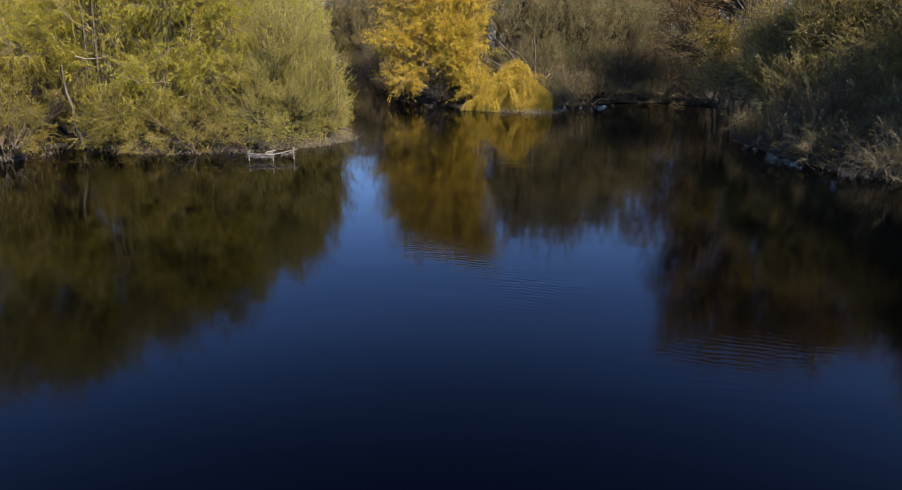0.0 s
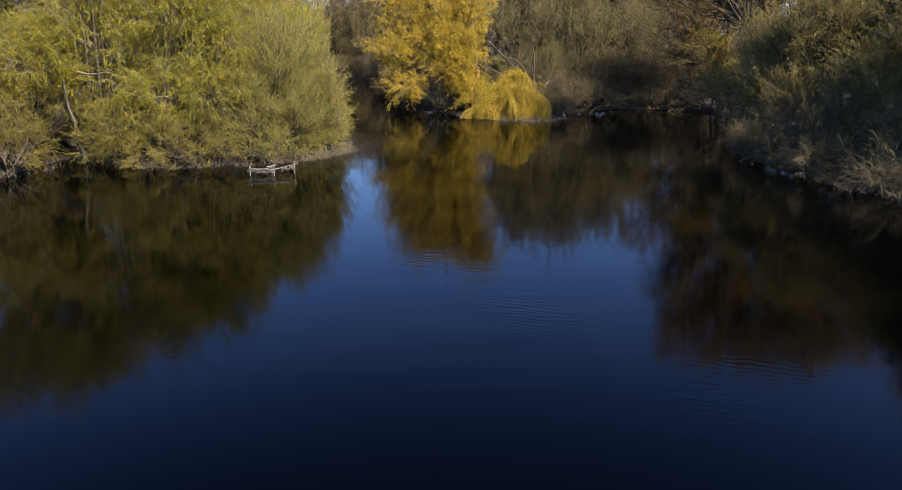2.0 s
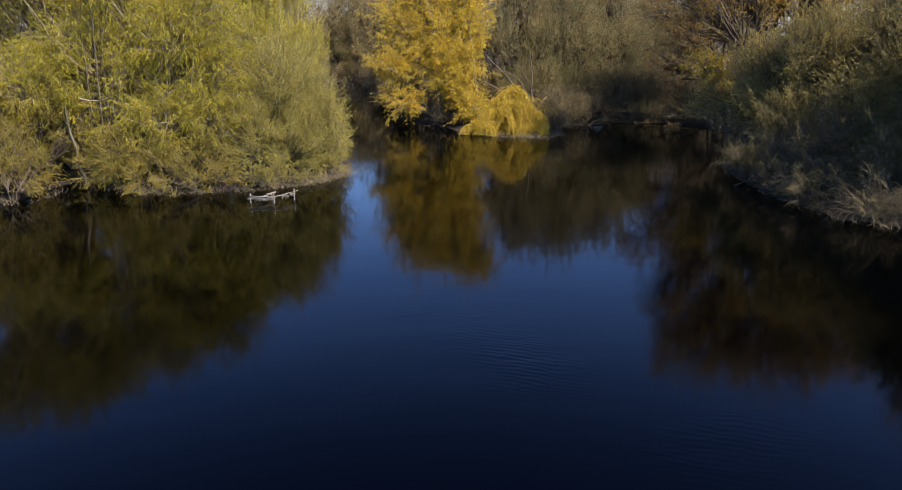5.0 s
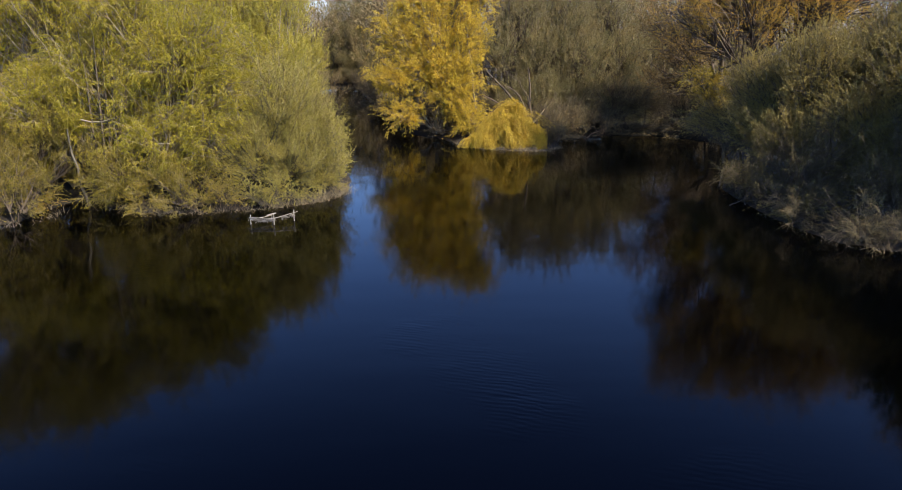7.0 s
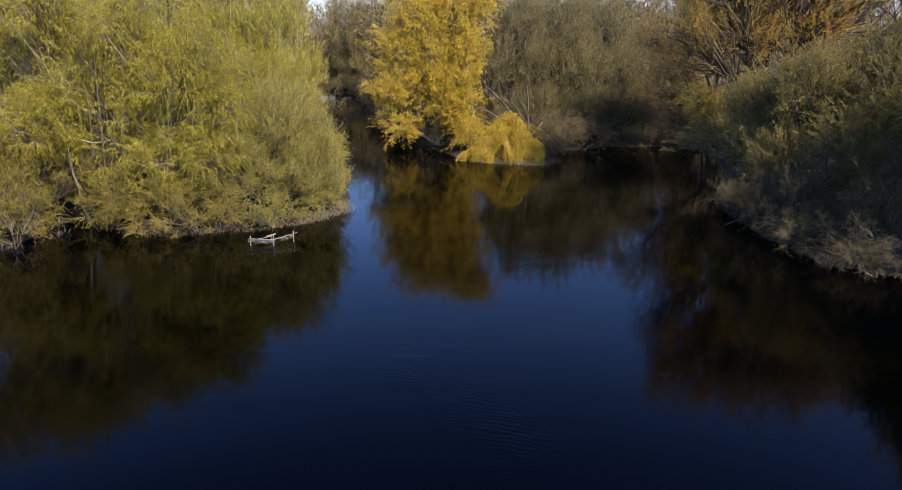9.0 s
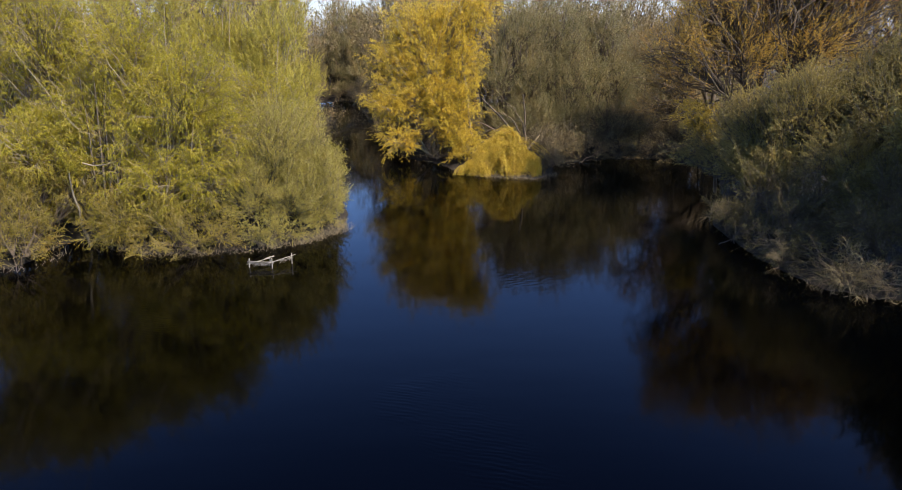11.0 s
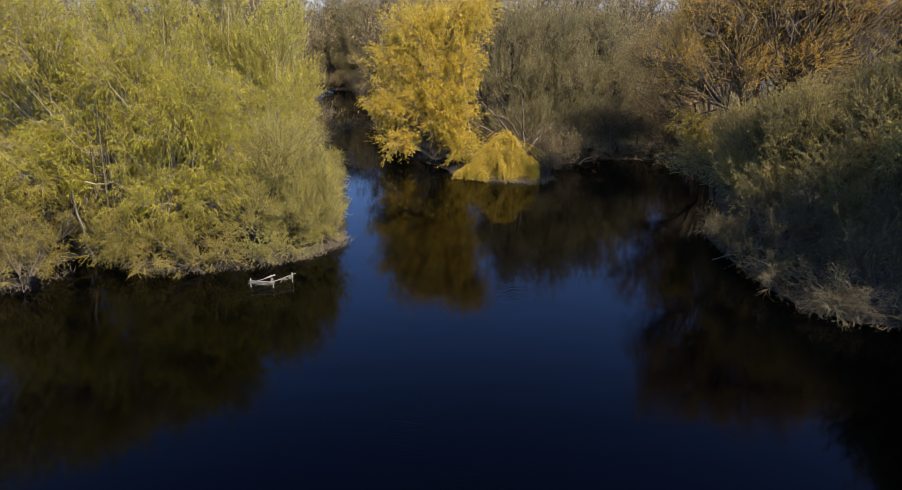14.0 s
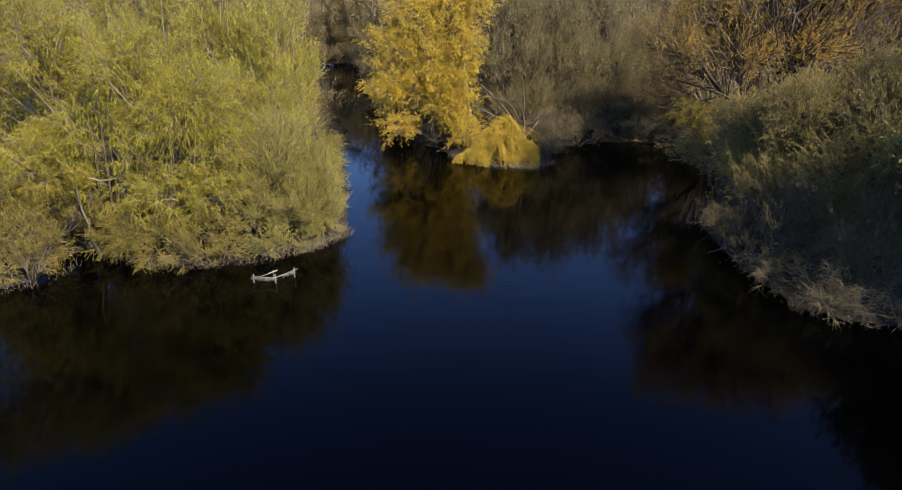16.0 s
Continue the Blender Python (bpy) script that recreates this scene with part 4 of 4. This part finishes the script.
for i, (px, py) in enumerate(places):
    s = rng.uniform(0.98, 1.22)
    m = pose(px, py, float(lie(np.array([px]), np.array([py]))[0]), 0, 0, rng.uniform(0, 360)) @ Matrix.Diagonal((s, s, s, 1))
    if i < 3:
        far[i].matrix_basis = m
    else:
        copy_thing(far[i % 3], m)

under = plant("woodland_shrub", "low brown undergrowth of the far woods", "shrub", (0, 0, 0), [
    (0, 0, 1.5, 2.6, 1.8, 1.7), (2.6, 0.5, 1.3, 2.2, 1.6, 1.5), (-2.5, 0.3, 1.6, 2.2, 1.6, 1.8)], "thicket", 86, stems=8, spread=1.6,
    group="undergrowth of the far woods", more=0.32, mats=(BARK_BROWN, TWIG_DARK, LEAF_BROWN))
spots = [(6, 78.5), (9.5, 77.5), (13, 79.6), (16.5, 81), (8, 83), (13, 84), (19, 86), (4, 80), (25, 90), (34, 65), (-20, 76), (-27, 76), (-34, 78), (-41, 76), (-16, 82),
         (36, 56), (38, 50), (34, 46), (-2, 82), (1, 88), (-40, 60), (-34, 58)]
spots += [(31.5, 90), (34, 97), (37, 95), (29.5, 86)]
spots += [(-46, 46), (-42, 49), (-40, 44), (-37, 51), (-33.5, 52), (-30, 50.5), (-28, 53), (-24.5, 51.5), (-21, 53), (-17.5, 56), (-36, 46.5), (-32, 46), (-26, 49), (-22, 49.5)]
spots += [(x + rng.uniform(-1, 1), 150 + rng.uniform(-2, 5)) for x in range(-42, 6, 4)]
spots += [(x + rng.uniform(-2, 2), y + rng.uniform(-4, 4)) for y in (94, 108) for x in range(-62, 66, 8)]
first = True
for px, py in spots:
    if float(from_shore(np.array([px]), np.array([py]))[0]) < 2.0:
        continue
    s = rng.uniform(0.85, 1.25)
    m = pose(px, py, float(lie(np.array([px]), np.array([py]))[0]), 0, 0, rng.uniform(0, 360)) @ Matrix.Diagonal((s, s, s, 1))
    if first:
        under.matrix_basis, first = m, False
    else:
        copy_thing(under, m)


# ---- dry reeds and stems at the waterline ----
def reed_fringe(points, label, seed, per_metre, height, depth=0.5, lean=0.35):
    rng = np.random.default_rng(seed)
    ps, ax = [], []
    for a, b in zip(points, points[1:]):
        a, b = np.array(a, float), np.array(b, float)
        n = int(np.linalg.norm(b - a) * per_metre)
        q = a + (b - a) * rng.random((n, 1)) + rng.normal(size=(n, 2)) * depth * 0.5
        ps.append(q)
    q = np.concatenate(ps)
    z = np.maximum(lie(q[:, 0], q[:, 1]), -0.05)
    p = np.column_stack([q, z])
    n = len(p)
    axis = unit(np.column_stack([rng.normal(size=(n, 2)) * lean, np.ones(n) * rng.uniform(0.5, 1.0, n)]))
    h = height * rng.uniform(0.4, 1.3, n)
    mid = p + axis * h[:, None] * 0.6
    tip = mid + unit(axis + rng.normal(size=(n, 3)) * 0.5) * h[:, None] * 0.45
    v, f = spikes(np.stack([p, mid, tip], 1), 0.011)
    ob = new("reed_fringe", quads("reed_fringe", v, f, STRAW))
    return tagged(ob, label, "reeds", kind="stuff")


reed_fringe([(-12, 43.2), (-9.4, 44.7), (-7.6, 47.4), (-7.9, 49)], "pale dead reed stems along the osier bank", 91, 55, 0.8, depth=0.6, lean=0.6)
reed_fringe([(-22.5, 43.6), (-19.5, 41.8), (-16, 42.0), (-12, 43.0)], "pale dry stems at the foot of the willow scrub", 92, 40, 0.55, depth=0.8, lean=0.7)
reed_fringe([(-36, 35.6), (-31, 36.9), (-27, 38.1), (-25, 39.5), (-24.6, 42)], "dry twigs and stems in the shallows", 93, 12, 0.7, lean=0.7)
reed_fringe([(0.6, 70), (1.2, 68.6), (4, 66.4), (9, 65.8), (10.6, 68)], "straw-coloured reeds round the golden hummock", 94, 38, 0.6, depth=0.8, lean=0.5)
reed_fringe([(20.4, 37), (21, 35.2), (25, 33.2)], "pale broken stems in the dark water", 95, 9, 0.8, lean=0.8)


# ---- the old nesting platform ----
def pole(name, a, b, r0, r1, parent, mat, seed, sides=7, label=""):
    rng = np.random.default_rng(seed)
    a, b = np.array(a, float), np.array(b, float)
    line = a + (b - a) * np.linspace(0, 1, 7)[:, None]
    line[1:-1] += rng.normal(size=(5, 3)) * r0 * 0.25
    v, f = tubes(line[None], r0, r1, sides)
    me = quads(name, v, f, mat, True)
    bm = bmesh.new()
    bm.from_mesh(me)
    bmesh.ops.holes_fill(bm, edges=[e for e in bm.edges if e.is_boundary])
    bm.to_mesh(me)
    bm.free()
    return part(name, me, parent, label)


def nesting_platform():
    top = new("nesting_platform")
    top.location = (-10.8, 39.7, 0)
    tagged(top, "broken weathered timber nesting platform standing in the pond", "nesting platform")
    west, near, east, back = (-1.2, -0.35), (0.2, -0.45), (1.2, 0.45), (-0.2, 0.6)
    for i, (q, h) in enumerate(((west, 0.60), (near, 0.66), (east, 0.70), (back, 0.42))):
        pole("post", (*q, -1.4), (q[0] + 0.02, q[1], h), 0.04, 0.034, top, WOOD_WEATHERED, i)
    pole("rail", (west[0] - 0.08, west[1] - 0.06, 0.44), (near[0] + 0.12, near[1] - 0.06, 0.40), 0.026, 0.022, top, WOOD_WEATHERED, 11)
    pole("rail", (near[0] - 0.14, near[1] - 0.14, 0.38), (east[0] + 0.22, east[1] + 0.14, 0.56), 0.03, 0.022, top, WOOD_WEATHERED, 12)
    pole("rail", (west[0] + 0.02, west[1], 0.30), (back[0], back[1], 0.30), 0.022, 0.02, top, WOOD_WEATHERED, 13)
    bm = bmesh.new()
    bmesh.ops.create_cube(bm, size=1.0, matrix=pose(-0.12, 0.30, 0.46, 8, -6, 38) @ Matrix.Diagonal((0.62, 0.13, 0.03, 1)))
    bmesh.ops.bevel(bm, geom=bm.edges[:], offset=0.008, segments=1, affect="EDGES")
    me = bpy.data.meshes.new("plank")
    bm.to_mesh(me)
    bm.free()
    me.materials.append(WOOD_WEATHERED)
    part("plank", me, top, "loose bleached plank")
    # sagging wire netting hung with dry weed
    rng = np.random.default_rng(6)
    for a, b, spans, n in ((west, near, ((0.0, 1.0),), 150), (near, east, ((0.38, 0.62), (0.80, 0.98)), 46)):
        a, b = np.array(a), np.array(b)
        edges = np.array(spans)[rng.integers(0, len(spans), n)]
        t = edges[:, 0] + (edges[:, 1] - edges[:, 0]) * rng.random(n)
        dip = np.sin(t * math.pi) * (0.16 if len(spans) == 1 else 0.03)
        p = np.column_stack([a + (b - a) * t[:, None] + rng.normal(size=(n, 2)) * 0.025, 0.44 - dip * rng.uniform(0.4, 1.0, n)])
        q = p + np.column_stack([(b - a) * rng.normal(size=(n, 1)) * 0.10, -rng.uniform(0.04, 0.24, n)])
        m = (p + q) / 2 + rng.normal(size=(n, 3)) * 0.05
        lines = [bezier(p, m, q, 4)]
        # the selvage and two slack wires along the run
        for lo, hi in spans:
            u = np.array([lo, (lo + hi) / 2, hi])
            for sag in (0.02, 0.14, 0.22):
                w = np.column_stack([a + (b - a) * u[:, None], 0.44 - sag * np.array([0.7, 1.6, 0.7]) * (hi - lo)])
                lines.append(bezier(w[:1], w[1:2], w[2:], 4))
        v, f = tubes(np.concatenate(lines), 0.010, 0.007, 3)
        part("netting", quads("netting", v, f, WOOD_WEATHERED), top, "sagging pale netting hung with dry weed")


nesting_platform()


# ---- fallen timber on the far bank ----
def fallen_log(a, b, r0, r1, seed):
    log = new("fallen_log")
    log.location = a
    tagged(log, "reddish-brown fallen log on the earthen bank", "log")
    d = np.array(b) - np.array(a)
    pole("bole", (0, 0, 0), tuple(d), r0, r1, log, TWIG_BROWN, seed, 8)
    pole("snag", tuple(d * 0.6), tuple(d * 0.75 + np.array([0.2, -0.3, 0.5])), r1 * 0.6, r1 * 0.2, log, TWIG_BROWN, seed + 1, 6)


fallen_log((20.6, 78.0, 0.62), (24.6, 78.9, 0.75), 0.16, 0.09, 21)
fallen_log((22.6, 77.4, 0.55), (26.6, 76.2, 0.95), 0.12, 0.06, 23)
fallen_log((7.0, 71.0, 0.5), (9.6, 72.2, 3.4), 0.14, 0.05, 25)
fallen_log((11.0, 74.6, 0.5), (7.2, 73.4, 3.0), 0.12, 0.05, 27)


def fallen_crown(at, boughs, seed):
    """The collapsed crown of a dead tree: thick dark boughs lying across one another, each with a few broken side branches."""
    crown = new("fallen_tree_crown")
    crown.location = at
    tagged(crown, "collapsed dark brown boughs of a dead willow", "fallen tree")
    rng = np.random.default_rng(seed)
    for i, (a, b, c, r) in enumerate(boughs):
        line = bezier(*(np.array([q], float) for q in (a, b, c)), 9)
        line[:, 1:-1] += rng.normal(size=(1, 7, 3)) * 0.07
        bough = part("bough", quads("bough", *tubes(line, r, r * 0.35, 7), BARK_BROWN, True), crown)
        p, d = along(line, np.zeros(5, int), rng.uniform(0.3, 0.95, 5))
        tip = p + unit(d + rng.normal(size=p.shape) * 0.7) * rng.uniform(0.5, 1.3, (5, 1))
        twigs = bezier(p, (p + tip) / 2 + rng.normal(size=p.shape) * 0.1, tip, 5)
        for twig in twigs:
            part("side_branch", quads("side_branch", *tubes(twig[None], r * 0.35, 0.008, 5), TWIG_BROWN, True), bough)


fallen_crown((5.6, 72.2, 0), [
    ((2.6, 0.2, 0.4), (2.2, 0.0, 3.2), (-2.2, -0.3, 7.2), 0.2), ((2.4, 0.3, 0.4), (1.4, 0.0, 3.4), (-2.6, -0.2, 4.8), 0.17),
    ((2.3, 0.2, 0.5), (2.6, -0.2, 4.0), (2.1, -0.2, 7.6), 0.16), ((1.9, 0.0, 3.6), (0.6, -0.3, 6.0), (-1.6, -0.4, 5.9), 0.08),
    ((2.5, 0.1, 3.0), (2.2, -0.3, 5.4), (0.2, -0.4, 6.9), 0.07), ((-2.2, 0.2, 0.6), (-2.4, 0.0, 3.0), (0.8, -0.4, 5.0), 0.09),
    ((2.6, 0.2, 1.0), (4.0, 0.0, 3.4), (4.8, -0.2, 4.6), 0.07)], 41)
